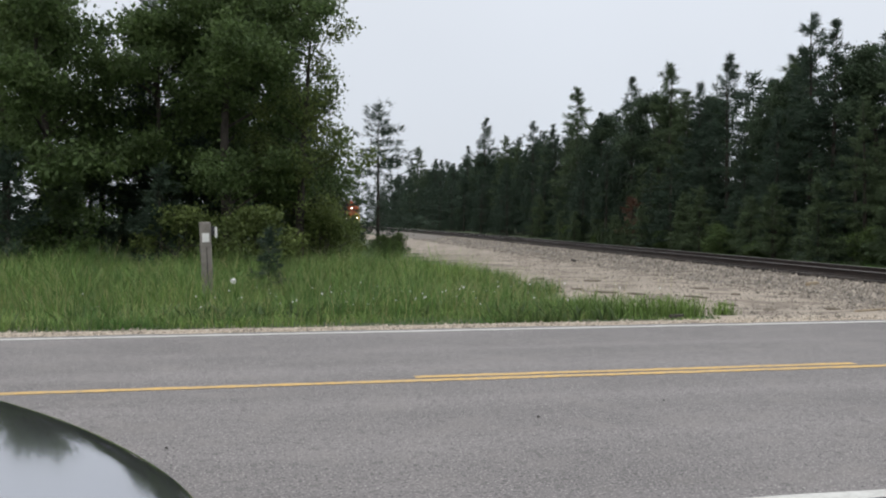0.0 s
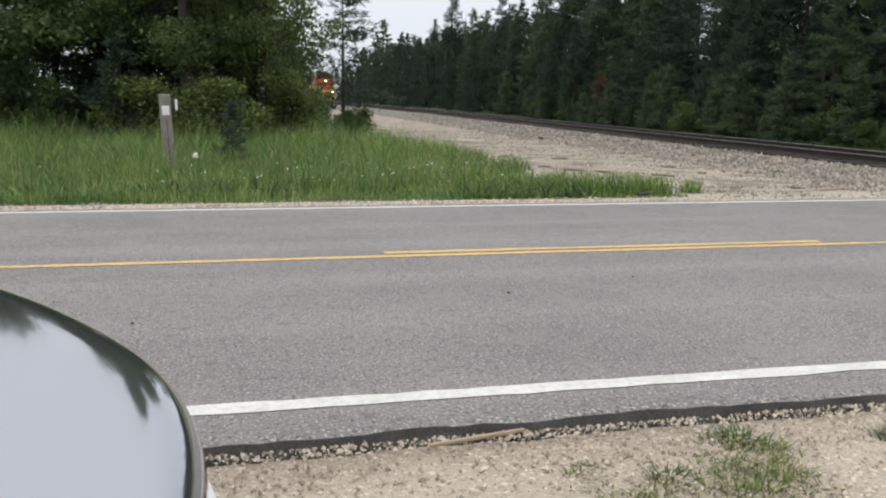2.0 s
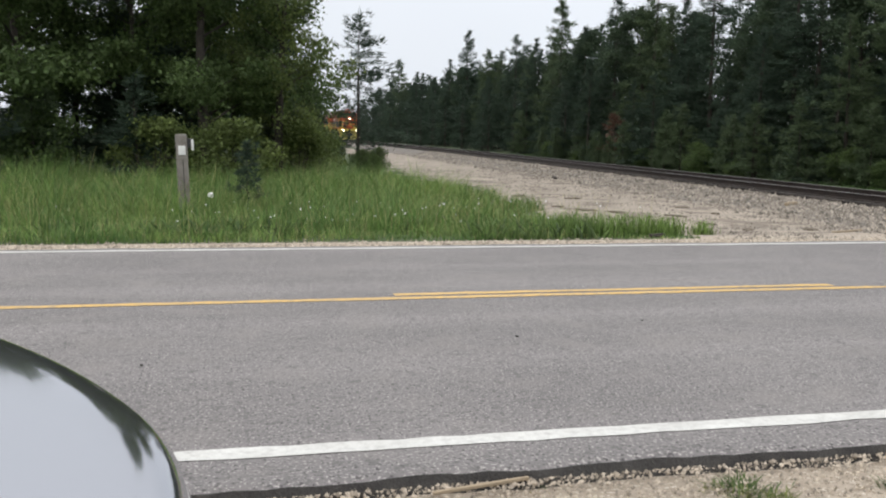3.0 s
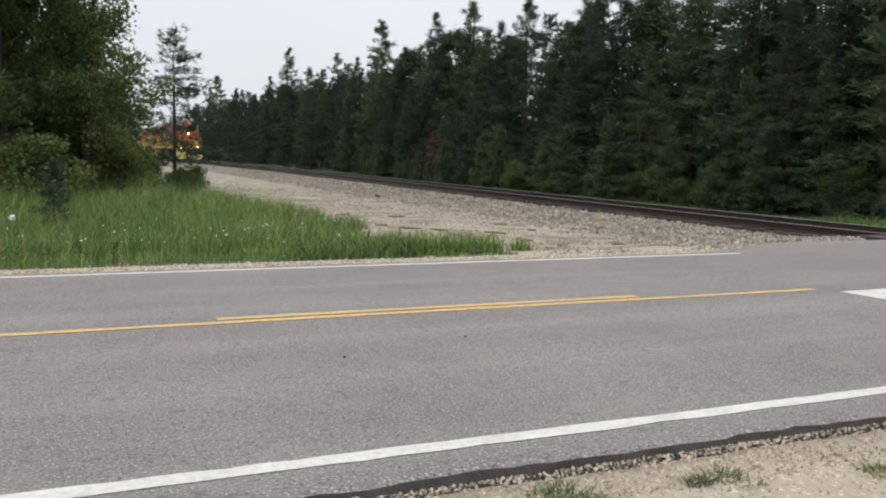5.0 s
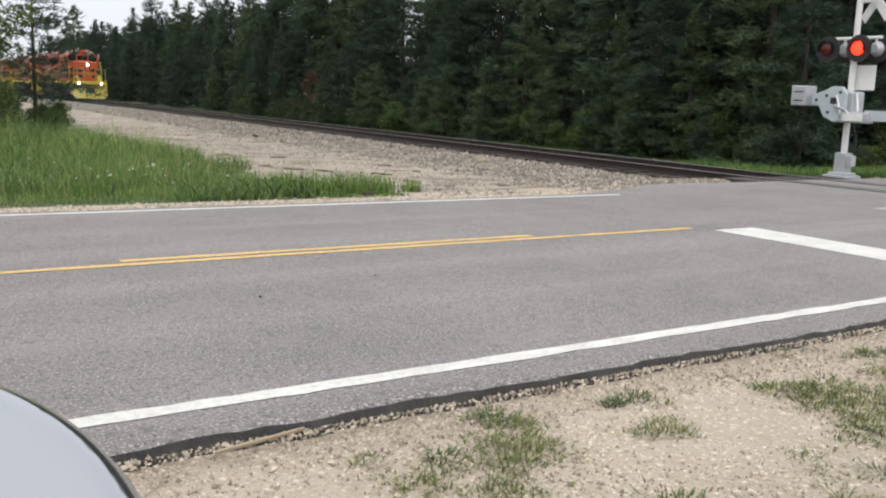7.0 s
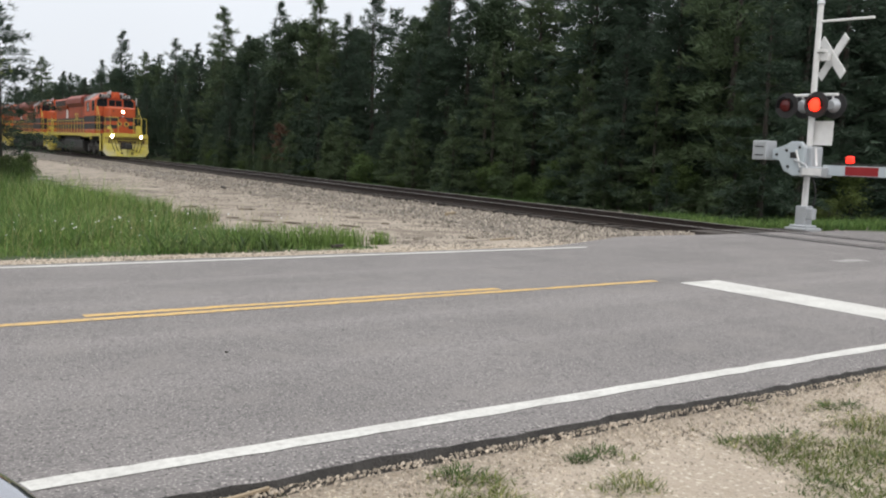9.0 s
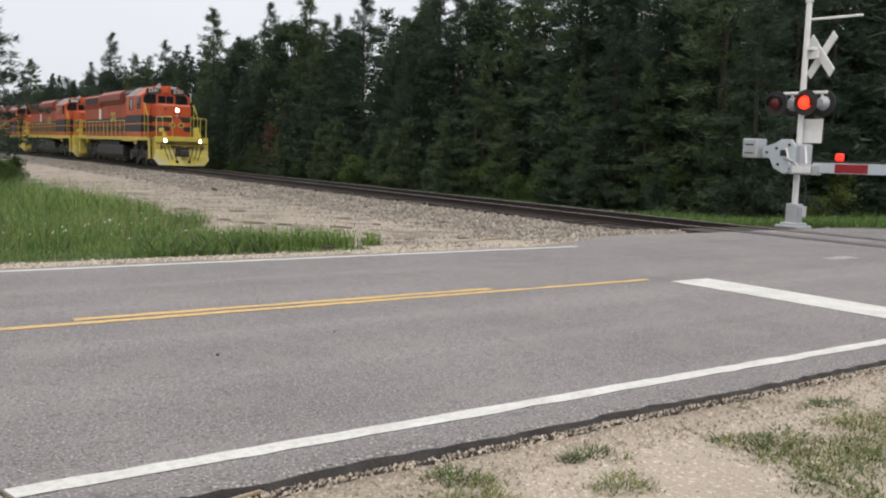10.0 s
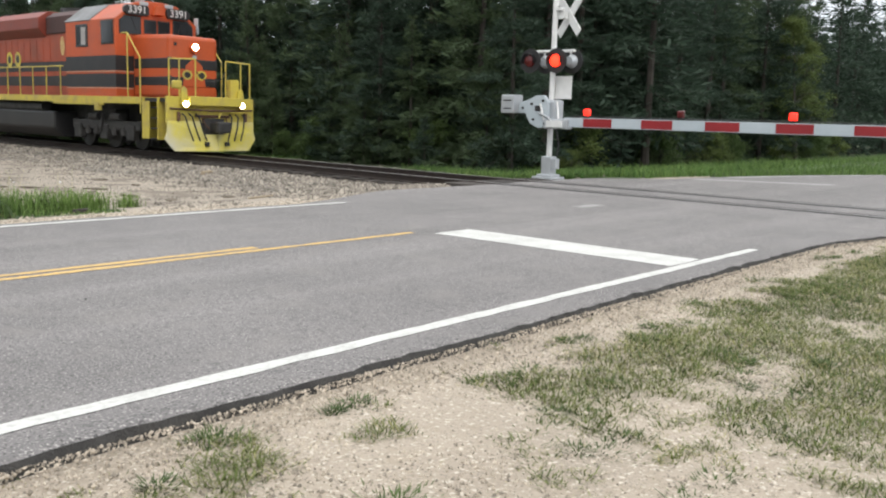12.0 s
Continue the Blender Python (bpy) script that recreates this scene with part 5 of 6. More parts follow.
# ---- crossing signal ----
def crossing_signal():
    S = thing("crossing_signal", "silver railroad crossing signal with lowered red and white gate arm", "crossing signal")
    S.matrix_basis = pose(18.85, 12.75, -0.02)
    part("foundation", boxes((-0.3, 0.3, -0.3, 0.3, -0.5, 0.04), bevel=0.02), M["grey"], S, "grey concrete foundation")
    part("base", bevelled(prism([(-0.14, -0.14), (0.14, -0.14), (0.14, 0.14), (-0.14, 0.14)], "z", 0.05, 0.55), 0.02), M["grey"], S)
    part("base_flange", boxes((-0.22, 0.22, -0.22, 0.22, 0.04, 0.10), bevel=0.02), M["grey"], S)
    part("junction_box", boxes((-0.12, 0.04, -0.30, -0.14, 0.24, 0.50), bevel=0.02), M["grey"], S)
    part("mast", tube(bmesh.new(), (0, 0, 0.5), (0, 0, 5.25), 0.072, 0.066, 16), M["white"], S)
    part("mast_cap", tube(bmesh.new(), (0, 0, 5.22), (0, 0, 5.36), 0.10, 0.05, 14), M["grey"], S)
    part("top_arm", tubes([(0, 0, 4.82), (0.05, -1.3, 4.80)], 0.03), M["white"], S)
    part("bracket", boxes((-0.08, 0.12, -0.2, -0.05, 4.12, 4.19)), M["white"], S)
    # crossbuck boards
    X = part("crossbuck_clamp", boxes((0.02, 0.16, -0.26, 0.06, 3.93, 4.10)), M["white"], S)
    for k, a in enumerate((45, -45)):
        bm = bmesh.new()
        box(bm, -0.012, 0.012, -0.62, 0.62, -0.115, 0.115, bevel=0.004)
        bmesh.ops.transform(bm, matrix=pose(0.20 + 0.03 * k, -0.27, 4.01, 0, 0, -22) @ pose(0, 0, 0, a), verts=bm.verts[:])
        part("crossbuck_board", bm, M["white"], S, "white crossbuck board seen from its back")
    # flashing lights: a pair to each side
    part("light_arm", tubes([(0, 0.62, 3.14), (0, -0.62, 3.14)], 0.035), M["white"], S)
    for face in (-1, 1):
        for y, lit in ((0.56, False), (-0.21, True)) if face < 0 else ((0.34, False), (-0.43, False)):
            x = face * 0.22
            U = part("flasher", tube(bmesh.new(), (x - face * 0.05, y, 2.90), (x - face * 0.20, y, 2.90), 0.17, 0.10, 20), M["grey"], S, "silver lamp housing")
            part("backing_disc", tube(bmesh.new(), (x - face * 0.04, y, 2.90), (x - face * 0.02, y, 2.90), 0.30, 0.30, 28), M["black"], U)
            hood = bmesh.new()
            a0 = np.linspace(math.radians(-20), math.radians(200), 14)
            ring = [[(x + face * d, y + r * math.cos(a), 2.90 + r * math.sin(a)) for a in a0] for d, r in ((0.0, 0.185), (0.11, 0.185))]
            rows = [[hood.verts.new(p) for p in rr] for rr in ring]
            for i in range(13):
                hood.faces.new((rows[0][i], rows[0][i + 1], rows[1][i + 1], rows[1][i]))
            bmesh.ops.solidify(hood, geom=hood.faces[:], thickness=0.008)
            part("visor", hood, M["black"], U)
            lens = bmesh.new()
            bmesh.ops.create_uvsphere(lens, u_segments=18, v_segments=8, radius=0.155)
            bmesh.ops.transform(lens, matrix=Matrix.Translation((x + face * 0.01, y, 2.90)) @ Matrix.Diagonal((0.5, 1, 1, 1)), verts=lens.verts[:])
            part("lens", lens, M["red_lamp"] if lit else M["red_dark"], U, "lit red lens" if lit else "unlit red lens")
            part("hanger", tubes([(x * 0.5, y, 3.14), (x - face * 0.12, y, 2.99)], 0.025), M["white"], U)
    part("track_sign", boxes((0.10, 0.12, -0.50, 0.05, 1.98, 2.54), bevel=0.004), M["white"], S, "blank white back of a sign")
    # gate mechanism
    mech = bevelled(prism([(0.75, 1.62), (0.75, 1.86), (0.45, 1.95), (0.25, 2.05), (0.0, 2.05), (-0.12, 1.9), (-0.12, 1.3), (0.15, 1.24), (0.42, 1.36), (0.55, 1.6)], "x", -0.34, -0.22), 0.02)
    part("gate_mechanism", mech, M["sheeting"], S, "pale grey rounded gate mechanism plate")
    for by, bz in ((0.62, 1.74), (0.36, 1.84), (0.30, 1.46), (0.02, 1.92), (-0.04, 1.36), (0.12, 1.62)):
        part("bolt", tube(bmesh.new(), (-0.34, by, bz), (-0.37, by, bz), 0.035, 0.03, 8), M["under"], S)
    part("access_slot", boxes((-0.346, -0.335, 0.05, 0.26, 1.66, 1.80), bevel=0.003), M["black"], S, "dark opening in the gate mechanism")
    part("crank_arm", tubes([(-0.37, 0.12, 1.62), (-0.40, -0.18, 1.52), (-0.40, -0.30, 1.38)], 0.03), M["grey"], S)
    part("motor_case", boxes((-0.22, 0.2, -0.25, 0.25, 1.35, 1.95), bevel=0.05), M["grey"], S)
    part("counterweight", boxes((-0.5, -0.1, 0.80, 1.20, 1.60, 2.06), bevel=0.025), M["grey"], S, "silver counterweight block")
    part("counterweight_slot", boxes((-0.506, -0.49, 0.88, 1.12, 1.90, 1.93)), M["black"], S)
    part("counterweight_slot", boxes((-0.506, -0.49, 0.88, 1.12, 1.70, 1.73)), M["black"], S)
    part("brace", tubes([(-0.35, 0.1, 1.85), (-0.38, -0.05, 1.45)], 0.025), M["white"], S)
    part("brace", tubes([(-0.2, -0.3, 1.9), (-0.3, -0.42, 1.5)], 0.025), M["white"], S)
    part("arm_clamp", boxes((-0.40, -0.18, -0.75, -0.05, 1.24, 1.48), bevel=0.02), M["grey"], S)
    part("arm_bolt_plate", boxes((-0.44, -0.41, -0.62, -0.15, 1.28, 1.44), bevel=0.005), M["white"], S)
    part("cable", tubes([(0.05, -0.1, 1.3), (0.1, -0.2, 0.9), (0.08, -0.18, 0.55)], 0.02), M["rubber"], S)
    A = part("gate_arm", boxes((-0.33, -0.27, -8.3, -0.6, 1.295, 1.525), bevel=0.006), M["sheeting"], S, "silver and red striped gate arm")
    y, red = -1.15, True
    while y > -7.9:
        if red:
            part("red_stripe", boxes((-0.336, -0.264, y - 0.77, y, 1.312, 1.508)), M["red"], A, "red reflective stripe")
        y -= 0.77
        red = not red
    for y, lit in ((-1.23, True), (-3.64, False), (-6.1, True)):
        G = part("arm_lamp", boxes((-0.34, -0.26, y - 0.06, y + 0.06, 1.53, 1.58), bevel=0.01), M["rubber"], A)
        lens = bmesh.new()
        box(lens, -0.36, -0.24, y - 0.085, y + 0.085, 1.57, 1.74, bevel=0.04)
        part("lens", lens, M["small_lamp"] if lit else M["red_dark"], G, "lit red lamp" if lit else "unlit red lamp")
    part("wire", tubes([(-0.3, -0.8, 1.56), (-0.3, -3.6, 1.555), (-0.3, -6.1, 1.56), (-0.3, -8.2, 1.555)], 0.008, 4), M["black"], A)
    return S


# ---- car by the roadside ----
def parked_car():
    """A car whose nose points along its y, x to its right, z up from the ground; its front edge is at y = 0.18."""
    car = thing("car", "silver car with a glossy rounded bonnet parked on the gravel", "car")
    # the shoulder falls away from the road, so the car leans with it
    car.matrix_basis = pose(0, 2.3, 0.84, 1.2) @ pose(0, -2.3, -0.84) @ pose(-0.23, 2.10, -0.08, 0, 0, -59)
    rim = 0.915

    def front(u):
        return 0.175 * (1 - u * u) - 0.13 * (max(0.0, abs(u) - 0.84) / 0.16) ** 2 - 0.33 * max(0.0, u - 0.25) ** 2

    cols, steps = 48, [0.0, 0.012, 0.03, 0.055, 0.09, 0.14, 0.2, 0.28, 0.4, 0.6, 0.85, 1.1, 1.4]
    verts, faces = [], []
    for k in range(cols + 1):
        u = math.sin((k / cols - 0.5) * math.pi)
        column = [(u * 0.965, front(u) - 0.10, 0.45), (u * 0.99, front(u) - 0.015, 0.62), (u * 1.0, front(u) + 0.008, rim - 0.08), (u * 1.0, front(u) + 0.010, rim - 0.03)]
        for d in steps:
            edge = min(d, (1 - abs(u)) * 1.0 + 0.0)
            column.append((u, front(u) - d, rim + 0.04 * (1 - math.exp(-edge / 0.024)) + 0.012 * min(1, edge) * min(1, d)))
        verts += column
    w = len(steps) + 4
    for k in range(cols):
        for r in range(w - 1):
            faces.append((k * w + r, k * w + r + 1, (k + 1) * w + r + 1, (k + 1) * w + r))
    tagged(sheet("bonnet", verts, faces, M["paint"], car, True), "glossy silver bonnet reflecting the sky")
    # flanks, cabin and tail
    side = [(1.0, rim), (1.005, rim - 0.05), (1.0, 0.75), (0.985, 0.55), (0.96, 0.30)]
    for s in (-1, 1):
        sv, sf, rows = [], [], [0.0, -0.7, -1.4, -2.4, -3.4, -4.3]
        for y in rows:
            sv += [(s * r * (0.97 if y < -4 else 1.0), y, z) for r, z in side]
        for a in range(len(rows) - 1):
            for b in range(len(side) - 1):
                sf.append((a * 5 + b, a * 5 + b + 1, a * 5 + 6 + b, a * 5 + 5 + b))
        sheet("flank", sv, sf, M["paint"], car, True)
        hv, hf, spans = [], [], np.linspace(0.66, 0.97, 12)
        for k, u in enumerate(spans):
            r = 0.004 + 0.024 * math.sin(math.pi * min(1.0, 0.06 + k / 12))
            for q in range(8):
                c, d = math.cos(q * math.pi / 4), math.sin(q * math.pi / 4)
                hv.append((s * u, front(s * u) + 0.004 + r * c, rim - 0.055 - 0.10 * (u - 0.66) + 1.3 * r * d))
        for k in range(11):
            for q in range(8):
                hf.append((k * 8 + q, k * 8 + (q + 1) % 8, k * 8 + 8 + (q + 1) % 8, k * 8 + 8 + q))
        tagged(sheet("headlamp", hv, hf, M["white"], car, True), "pale wrap-round headlamp cover")
        for y in (-0.75, -3.5):
            wheel = part("wheel", tube(bmesh.new(), (s * 0.74, y, 0.35), (s * 0.95, y, 0.35), 0.35, seg=24), M["rubber"], car)
            part("rim", tube(bmesh.new(), (s * 0.93, y, 0.35), (s * 0.965, y, 0.35), 0.22, seg=20), M["grey"], wheel)
    part("cabin", bevelled(prism([(-1.25, 1.04), (-1.95, 1.52), (-3.2, 1.55), (-4.0, 1.06)], "x", -0.76, 0.76), 0.05, 3), M["glass"], car, "dark glazed cabin")
    part("roof", bevelled(prism([(-2.0, 1.53), (-2.6, 1.59), (-3.2, 1.56), (-2.6, 1.51)], "x", -0.74, 0.74), 0.01), M["paint"], car)
    part("tail_deck", boxes((-0.96, 0.96, -4.3, -1.2, 0.90, 1.06), bevel=0.06), M["paint"], car)
    part("floor_pan", boxes((-0.9, 0.9, -4.2, -0.1, 0.22, 0.4)), M["rubber"], car)
    return car


# ---- post with a small sign ----
def marker_post():
    P = thing("wooden_post", "grey weathered wooden post in tall grass with white tags", "post")
    P.matrix_basis = pose(-0.70, 17.6, float(ground_z(-0.7, 17.6)) - 0.1, 0, -2.2, 8)
    part("post", boxes((-0.10, 0.10, -0.09, 0.09, 0, 1.66), bevel=0.015), M["wood"], P)
    part("tag", boxes((-0.07, 0.06, -0.105, -0.09, 1.28, 1.45), bevel=0.004), M["white"], P, "white painted tag")
    part("bracket", boxes((0.10, 0.20, -0.06, 0.02, 1.40, 1.58), bevel=0.01), M["black"], P)
    part("tag", boxes((0.17, 0.215, -0.075, 0.0, 1.36, 1.56), bevel=0.006), M["white"], P, "small white plate")
    part("crack", boxes((0.0, 0.012, -0.094, -0.088, 0.1, 1.2)), M["black"], P)
    return P


# ---- setting things out ----
plant_woods()
signal = crossing_signal()
car = parked_car()
post = marker_post()
lead = locomotive()
second = copy_thing(lead, pose(0, 0, 0))
third = copy_thing(lead, pose(0, 0, 0))
for ob in (second, third):
    tagged(ob, "trailing orange and black diesel locomotive coupled behind the first")
    for piece in [q for q in ob.children_recursive if q.name.startswith("digits")]:
        bars = boxes(*[(x - 0.05, x + 0.05, -0.09, 0.09, 0, 0.004) for x in (-0.21, -0.07, 0.07, 0.21)])
        piece.data = bpy.data.meshes.new("digits")
        bars.to_mesh(piece.data)
        bars.free()
        piece.data.materials.append(M["white"])


def scatter():
    rng = np.random.default_rng(17)
    # ballast along the visible side of the track
    n = 30000
    y = 12.7 + 62 * rng.random(n) ** 1.6
    off = np.where(rng.random(n) < 0.72, np.abs(rng.normal(1.5, 1.3, n)), rng.uniform(0, 5.2, n))
    x = track_x(y) - np.minimum(off, 5.4)
    x = np.where(rng.random(n) < 0.08, 2 * track_x(y) - x, x)
    stones("ballast_stones", np.stack([x, y, ground_z(x, y) + 0.005], -1), 0.018 + 0.05 * rng.random(n) ** 1.5, M["stone"], "crushed grey and tan track ballast", 1, True)
    # gravel on the near shoulder
    n = 85000
    x, y = -1.0 + 15 * rng.random(n) ** 1.15, 3.64 - 3.4 * rng.random(n) ** 1.35
    keep = (patchy(x, y, 1.1, 9.0) + 0.15 * (y > 3.1) + rng.normal(0, 0.12, n)) > 0.40
    x, y = x[keep], y[keep]
    stones("gravel", np.stack([x, y, ground_z(x, y) + 0.0], -1), 0.003 + 0.010 * rng.random(len(x)) ** 2.5, M["pebble"], "loose pale gravel on the road shoulder", 2, True)
    n = 9000
    x, y = rng.uniform(-14, 14, n), 11.02 + np.abs(rng.normal(0, 0.3, n))
    stones("gravel", np.stack([x, y, ground_z(x, y)], -1), rng.uniform(0.008, 0.024, n), M["pebble"], "loose pale gravel beside the asphalt", 3, True)
    # stones on the dirt by the track
    n = 16000
    y = 11.5 + 30 * rng.random(n) ** 1.5
    x = meadow_edge(y) + (track_x(y) - 3.2 - meadow_edge(y)) * rng.random(n) ** 0.6
    keep = patchy(x, y, 0.7, 41.0) + 0.3 * (x - meadow_edge(y)) / 8 + rng.normal(0, 0.06, n) > 0.5
    x, y, n = x[keep], y[keep], int(keep.sum())
    stones("dirt_stones", np.stack([x, y, ground_z(x, y)], -1), 0.008 + 0.03 * rng.random(n) ** 2, M["stone"], "small stones on the sandy dirt", 4, True)
    # meadow
    # clumps whose blades bend outwards, short along the road
    c = 9500
    cy = 11.5 + 17.0 * rng.random(c) ** 1.3
    cx = rng.uniform(-17, 9, c)
    tall = (0.16 + 0.30 * smoothstep(cy, 11.8, 14.5) + 0.28 * smoothstep(cy, 15.0, 20.0)) * (0.25 + 1.4 * patchy(cx, cy, 0.55, 2.0)) * rng.uniform(0.5, 1.35, c)
    tall = tall * (0.45 + 0.55 * smoothstep(meadow_edge(cy) - cx, 0.0, 2.6))
    wide = 0.09 + 0.30 * tall
    pick = rng.integers(0, c, 150000)
    ox, oy = rng.normal(0, 1, len(pick)) * wide[pick], rng.normal(0, 1, len(pick)) * wide[pick]
    x, y = cx[pick] + ox, cy[pick] + oy
    front = 11.45 + 0.35 * patchy(x, x * 0, 0.9, 4.0)
    keep = (x < meadow_edge(y) + 0.5 * np.sin(y * 1.7)) & (y > front)
    x, y, pick = x[keep], y[keep], pick[keep]
    h = tall[pick] * rng.uniform(0.5, 1.15, len(x))
    turn = np.arctan2(oy[keep], ox[keep]) + rng.normal(0, 0.7, len(x))
    dry = rng.random(len(x)) < 0.06 + 0.2 * patchy(x, y, 0.35, 8.0)
    dark = ~dry & (patchy(cx, cy, 1.1, 15.0)[pick] > 0.54)
    green = ~dry & ~dark
    for some, mat, label, seed, lo, hi in ((green, M["grass"], "tall green meadow grass beside the road", 5, 0.007, 0.015), (dark, M["grass_deep"], "deep green clumps in the meadow grass", 24, 0.008, 0.016), (dry, M["grass_dry"], "pale dry blades among the meadow grass", 6, 0.005, 0.009)):
        blades("meadow_grass", np.stack([x, y], -1)[some], h[some], rng.uniform(lo, hi, some.sum()), mat, label, seed, 0.6, turn[some])
    # tall seeding stalks, broad weeds and small white flowers
    n = 1500
    y, x = 12.2 + 12 * rng.random(n) ** 1.3, rng.uniform(-10, 6.6, n)
    keep = x < meadow_edge(y) + 0.2
    blades("meadow_stalks", np.stack([x, y], -1)[keep], rng.uniform(0.45, 0.85, keep.sum()), rng.uniform(0.004, 0.007, keep.sum()), M["grass_dry"], "tall thin seeding stalks in the meadow", 21, 0.2)
    n = 5000
    y, x = 11.7 + 8 * rng.random(n) ** 1.5, rng.uniform(-14, 6.2, n)
    keep = patchy(x, y, 0.8, 12.0) > 0.56
    blades("meadow_weeds", np.stack([x, y], -1)[keep], rng.uniform(0.12, 0.35, keep.sum()), rng.uniform(0.03, 0.06, keep.sum()), M["leaves"], "broad-leaved dark green weeds in the meadow", 22, 0.7)
    n = 70
    x, y = rng.normal(3.2, 2.2, n), 12.3 + np.abs(rng.normal(0, 2.2, n))
    keep = x < meadow_edge(y)
    x, y = x[keep], y[keep]
    stones("meadow_flowers", np.stack([x, y, ground_z(x, y) + rng.uniform(0.2, 0.5, len(x))], -1), rng.uniform(0.010, 0.018, len(x)), M["white"], "tiny white flowers above the meadow grass", 23, True)
    # strip beyond the track and verge beyond the crossing
    n = 18000
    y = 13.0 + 60 * rng.random(n) ** 1.6
    x = track_x(y) + 3.6 + 3.0 * rng.random(n)
    keep = patchy(x, y, 0.22, 31.0) > 0.52
    x, y, n = x[keep], y[keep], int(keep.sum())
    blades("verge_grass", np.stack([x, y], -1), rng.uniform(0.06, 0.22, n), rng.uniform(0.010, 0.02, n), M["grass_deep"], "dark green grass strip between track and wood", 7)
    n = 40000
    x = 19.8 + 55 * rng.random(n) ** 1.5
    y = 11.5 + bend(x) + (6.0 - bend(x)) * rng.random(n) ** 1.3 + 1.3 * (x < 21.5)
    lit = rng.random(n) < 0.25 + 0.6 * patchy(x, y, 0.3, 33.0)
    for some, mat, label, seed in ((lit, M["grass"], "light green tall grass on the verge beyond the crossing", 8), (~lit, M["grass_deep"], "deep green grass verge beyond the crossing", 34)):
        blades("verge_grass", np.stack([x, y], -1)[some], rng.uniform(0.08, 0.36, some.sum()), rng.uniform(0.010, 0.020, some.sum()), mat, label, seed)
    # patchy short grass on the near shoulder
    n = 280000
    x, y = 0.6 + 13 * rng.random(n) ** 1.1, 3.55 - 4.2 * rng.random(n)
    field = patchy(x, y, 1.7, 6.0) * 0.5 + patchy(x, y, 4.6, 3.0) * 0.35 + patchy(x, y, 13.0, 13.0) * 0.15
    want = 0.575 - 0.27 * smoothstep(x, 2.4, 5.0) * smoothstep(3.6 - y, 0.1, 1.0) + 0.09 * smoothstep(y, 2.9, 3.4)
    for cx, cy, r in ((1.9, 3.12, 0.36), (1.45, 3.2, 0.16), (3.15, 3.19, 0.16), (4.45, 3.5, 0.13), (3.7, 3.1, 0.10), (5.6, 3.55, 0.14), (2.75, 2.9, 0.22), (4.9, 3.35, 0.16)):
        want = want - 0.26 * np.exp(-((x - cx) ** 2 + 2.2 * (y - cy) ** 2) / (r * r))
    keep = field + rng.normal(0, 0.020, n) > want
    x, y, f = x[keep], y[keep], (field - want)[keep]
    h = rng.uniform(0.012, 0.05, len(x)) * (0.6 + 5.5 * np.clip(f, 0, 0.16))
    dry = rng.random(len(x)) < 0.55 * patchy(x, y, 1.3, 51.0) + 0.24 - 2.2 * np.clip(f, 0, 0.12)
    blades("shoulder_grass", np.stack([x, y], -1)[~dry], h[~dry], rng.uniform(0.005, 0.010, (~dry).sum()), M["grass_low"], "sparse short grass patches in the gravel", 9, 1.1)
    blades("shoulder_grass", np.stack([x, y], -1)[dry], h[dry], rng.uniform(0.004, 0.007, dry.sum()), M["grass_dry"], "dry yellowish patches in the gravel", 10, 1.2)
    # small dark weeds in clumps on the shoulder
    xs, ys, hs, ts = [], [], [], []
    for k in range(300):
        cx, cy = 1.2 + 11 * rng.random() ** 1.1, 3.45 - 3.4 * rng.random()
        if rng.random() > 0.35 + 0.65 * float(smoothstep(cx, 2.5, 5.0)) * float(smoothstep(3.5 - cy, 0.0, 0.8)):
            continue
        m, r = int(rng.integers(60, 170)), rng.uniform(0.03, 0.09)
        ox, oy = rng.normal(0, r, m), rng.normal(0, r * 0.8, m)
        xs.append(cx + ox), ys.append(cy + oy), hs.append(rng.uniform(0.015, 0.055, m)), ts.append(np.arctan2(oy, ox) + rng.normal(0, 0.5, m))
    x, y, h, turn = (np.concatenate(q) for q in (xs, ys, hs, ts))
    keep = y < 3.58
    blades("shoulder_weeds", np.stack([x, y], -1)[keep], h[keep], rng.uniform(0.005, 0.011, keep.sum()), M["grass_weed"], "small dark green weeds in the gravel", 12, 0.9, turn[keep])
    # tufts at the dirt's edge
    xs, ys, hs = [], [], []
    for cx, cy, r, hh in ((6.1, 12.2, 0.35, 0.42), (5.6, 12.3, 0.4, 0.45), (7.05, 12.4, 0.16, 0.3), (5.0, 12.4, 0.4, 0.5), (6.4, 12.25, 0.2, 0.35)):
        k = int(900 * r)
        xs.append(rng.normal(cx, r * 0.6, k))
        ys.append(rng.normal(cy, r * 0.4, k))
        hs.append(rng.uniform(0.4, 1.0, k) * hh)
    x, y, h = np.concatenate(xs), np.concatenate(ys), np.concatenate(hs)
    blades("edge_grass", np.stack([x, y], -1), h, rng.uniform(0.008, 0.016, len(x)), M["grass"], "green grass tufts on the sandy dirt", 11)


scatter()


# ---- small things lying about ----
def lump(name, x, y, size, mat, label, category, seed, lift=0.0):
    """A small uneven stone or clod."""
    rng = random.Random(seed)
    bm = bmesh.new()
    bmesh.ops.create_icosphere(bm, subdivisions=2, radius=1)
    for v in bm.verts:
        v.co *= 1 + rng.uniform(-0.2, 0.2)
        v.co = Vector((v.co.x * size[0], v.co.y * size[1], v.co.z * size[2]))
    ob = part(name, bm, mat)
    ob.matrix_basis = pose(x, y, lift if lift else float(ground_z(x, y)) + size[2] * 0.5, 0, 0, rng.uniform(0, 360))
    return tagged(ob, label, category)


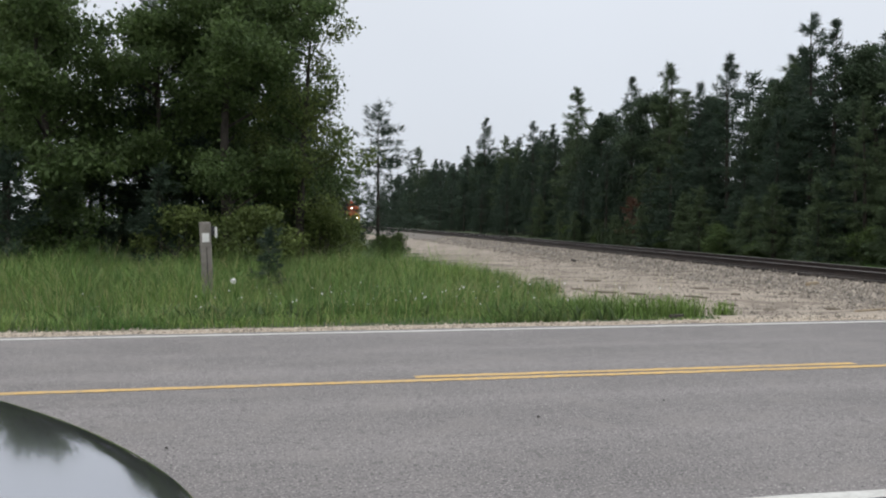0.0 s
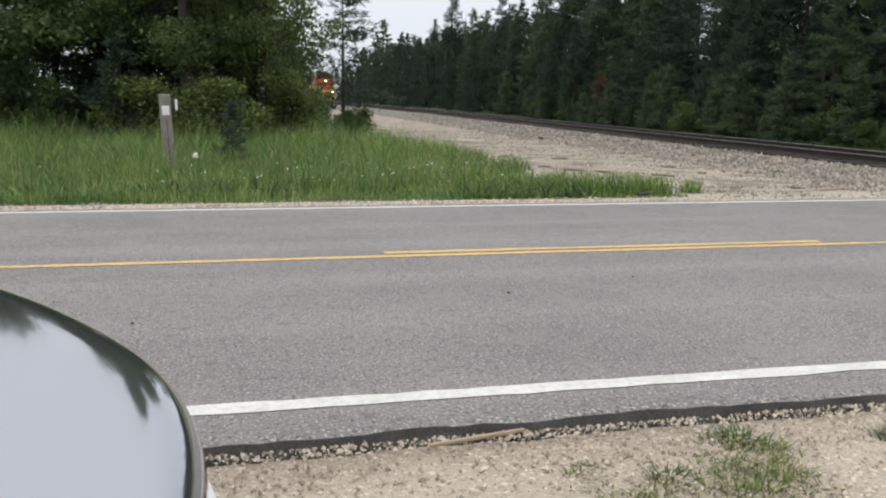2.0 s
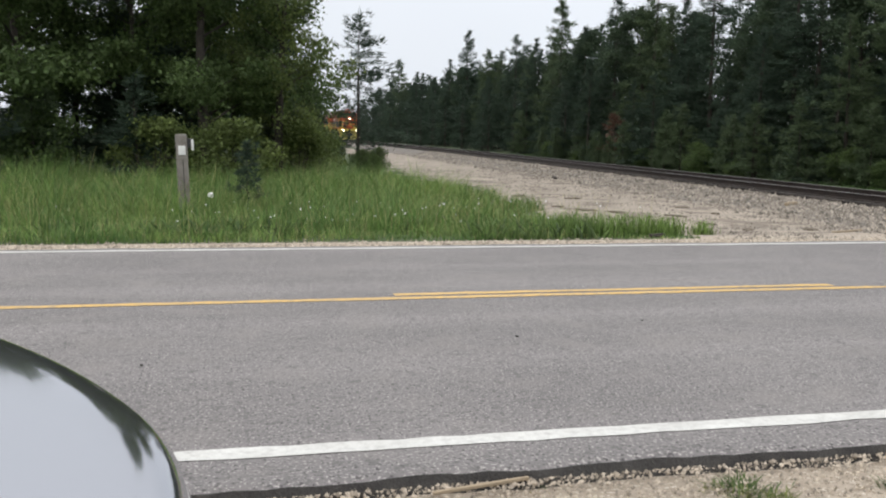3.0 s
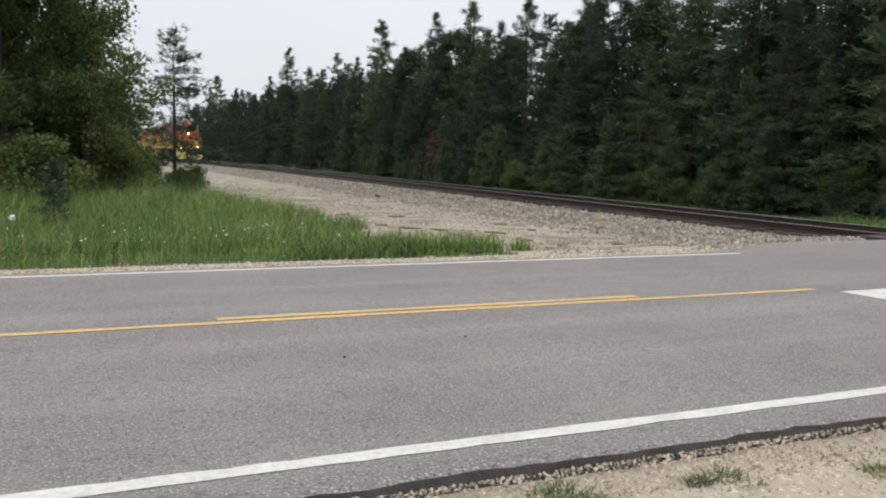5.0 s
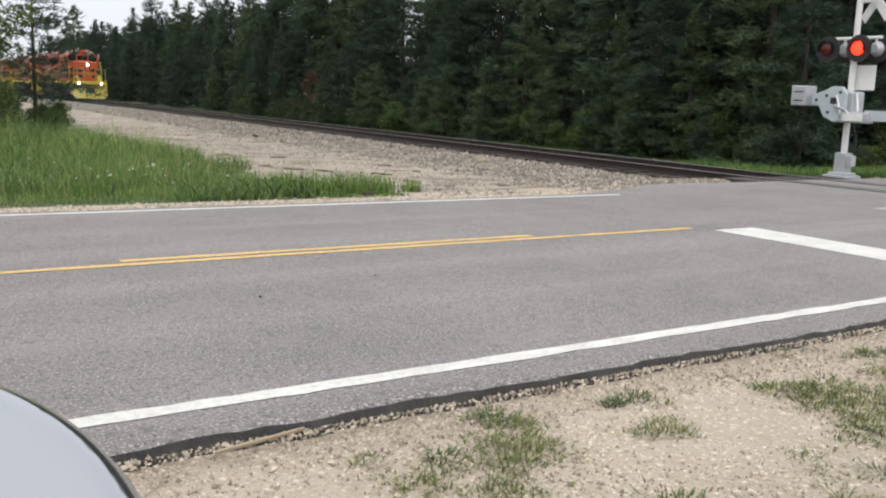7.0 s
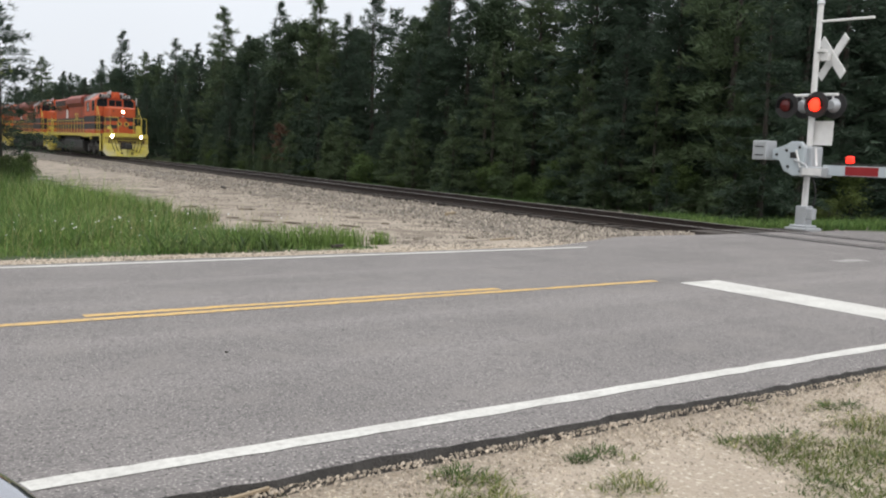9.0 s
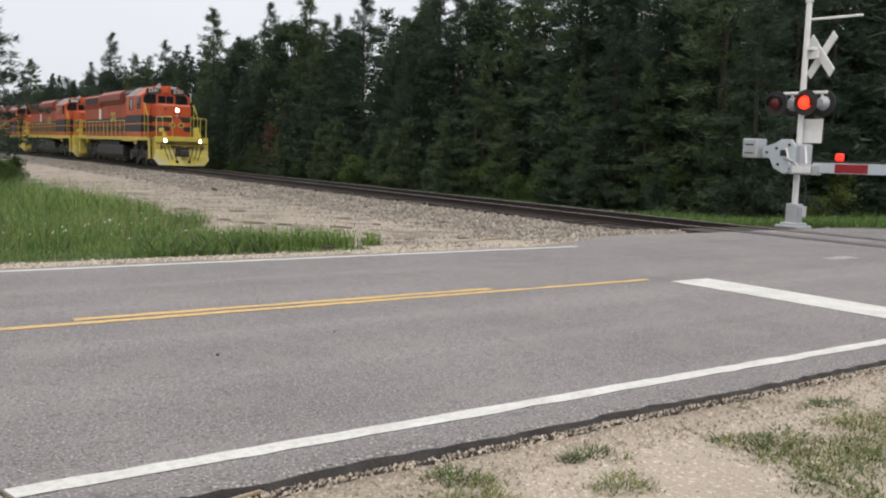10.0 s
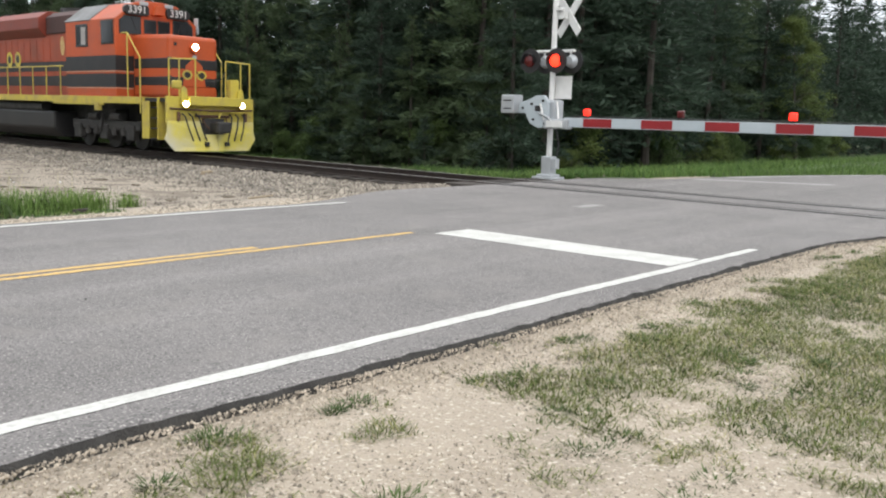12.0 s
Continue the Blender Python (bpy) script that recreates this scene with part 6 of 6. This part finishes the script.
def stick(name, x, y, length, width, turn, mat, label, category, z=None):
    bm = boxes((-length / 2, length / 2, -width / 2, width / 2, 0, width * 0.8), bevel=width * 0.18)
    for v in bm.verts:
        v.co.y += 0.06 * length * math.sin(4 * v.co.x / length)
    ob = part(name, bm, mat)
    ob.matrix_basis = pose(x, y, float(ground_z(x, y)) + 0.005 if z is None else z, 0, 0, turn)
    return tagged(ob, label, category)


for k, (x, y, r) in enumerate(((2.05, 5.94, 0.013), (3.14, 6.31, 0.010), (-0.32, 5.55, 0.010))):
    lump("pebble", x, y, (r, r * 0.8, r * 0.6), M["tar"], "small dark pebble lying on the asphalt", "pebble", k, r * 0.5)
# dark flattened lumps added in place of the ruts in the dirt
for k in range(14):
    rr = random.Random(40 + k)
    y = rr.uniform(13.2, 24.0)
    lump("soil_clod", float(meadow_edge(y)) + rr.uniform(1.0, 4.6), y, (rr.uniform(0.10, 0.32), rr.uniform(0.05, 0.12), 0.03), M["clod"], "dark flattened lump of soil standing in for a rut in the trackside dirt", "soil clod", 60 + k)
stick("wood_chunk", 14.0, 20.4, 0.55, 0.13, 25, M["pale_wood"], "broken pale chunk of old tie on the ballast", "wood")
stick("wood_chunk", 6.05, 11.92, 0.26, 0.06, 4, M["tie"], "short dark piece of wood beside the grass", "wood")
stick("branch", 9.8, 12.75, 0.75, 0.035, 12, M["pale_wood"], "bleached bare branch on the gravel", "branch")
stick("branch", 1.15, 3.58, 0.42, 0.018, 5, M["pale_wood"], "thin dry twig at the asphalt's edge", "branch")
stick("wood_chunk", 12.6, 34.0, 0.9, 0.10, 70, M["tie"], "dark rotten piece of tie on the ballast", "wood")
lump("paper_scrap", -0.22, 16.6, (0.07, 0.05, 0.05), M["white"], "crumpled white scrap in the grass beside the post", "paper scrap", 90, 0.22)



# ---- what moves ----
def rail_place(y):
    return Vector((float(track_x(y)), float(y), float(track_z(y))))


def unit_pose(front):
    """Pose of a locomotive whose front face is at y = front along the track."""
    a, b, c = rail_place(front + 4.6), rail_place(front + 17.0), rail_place(front)
    way = (a - b).normalized()
    turn = math.degrees(math.atan2(-way.x, way.y))
    tilt = math.degrees(math.asin(way.z))
    at = a + way * 4.6
    return pose(at.x, at.y, at.z + 0.012, tilt, 0, turn)


FRONT = ((0.0, 176.0), (1.0, 164.0), (2.0, 152.0), (3.0, 140.5), (4.5, 123.2), (5.5, 111.4), (6.5, 99.6), (7.1, 92.0), (8.0, 80.8), (8.8, 70.6), (9.5, 59.9), (10.0, 52.3), (10.5, 45.0), (11.0, 38.1), (11.5, 31.1), (12.0, 24.12))


def motions():
    for ob, back in ((lead, 0.0), (second, 22.2), (third, 44.4)):
        walk(ob, [(t, unit_pose(y + back)) for t, y in FRONT])


motions()
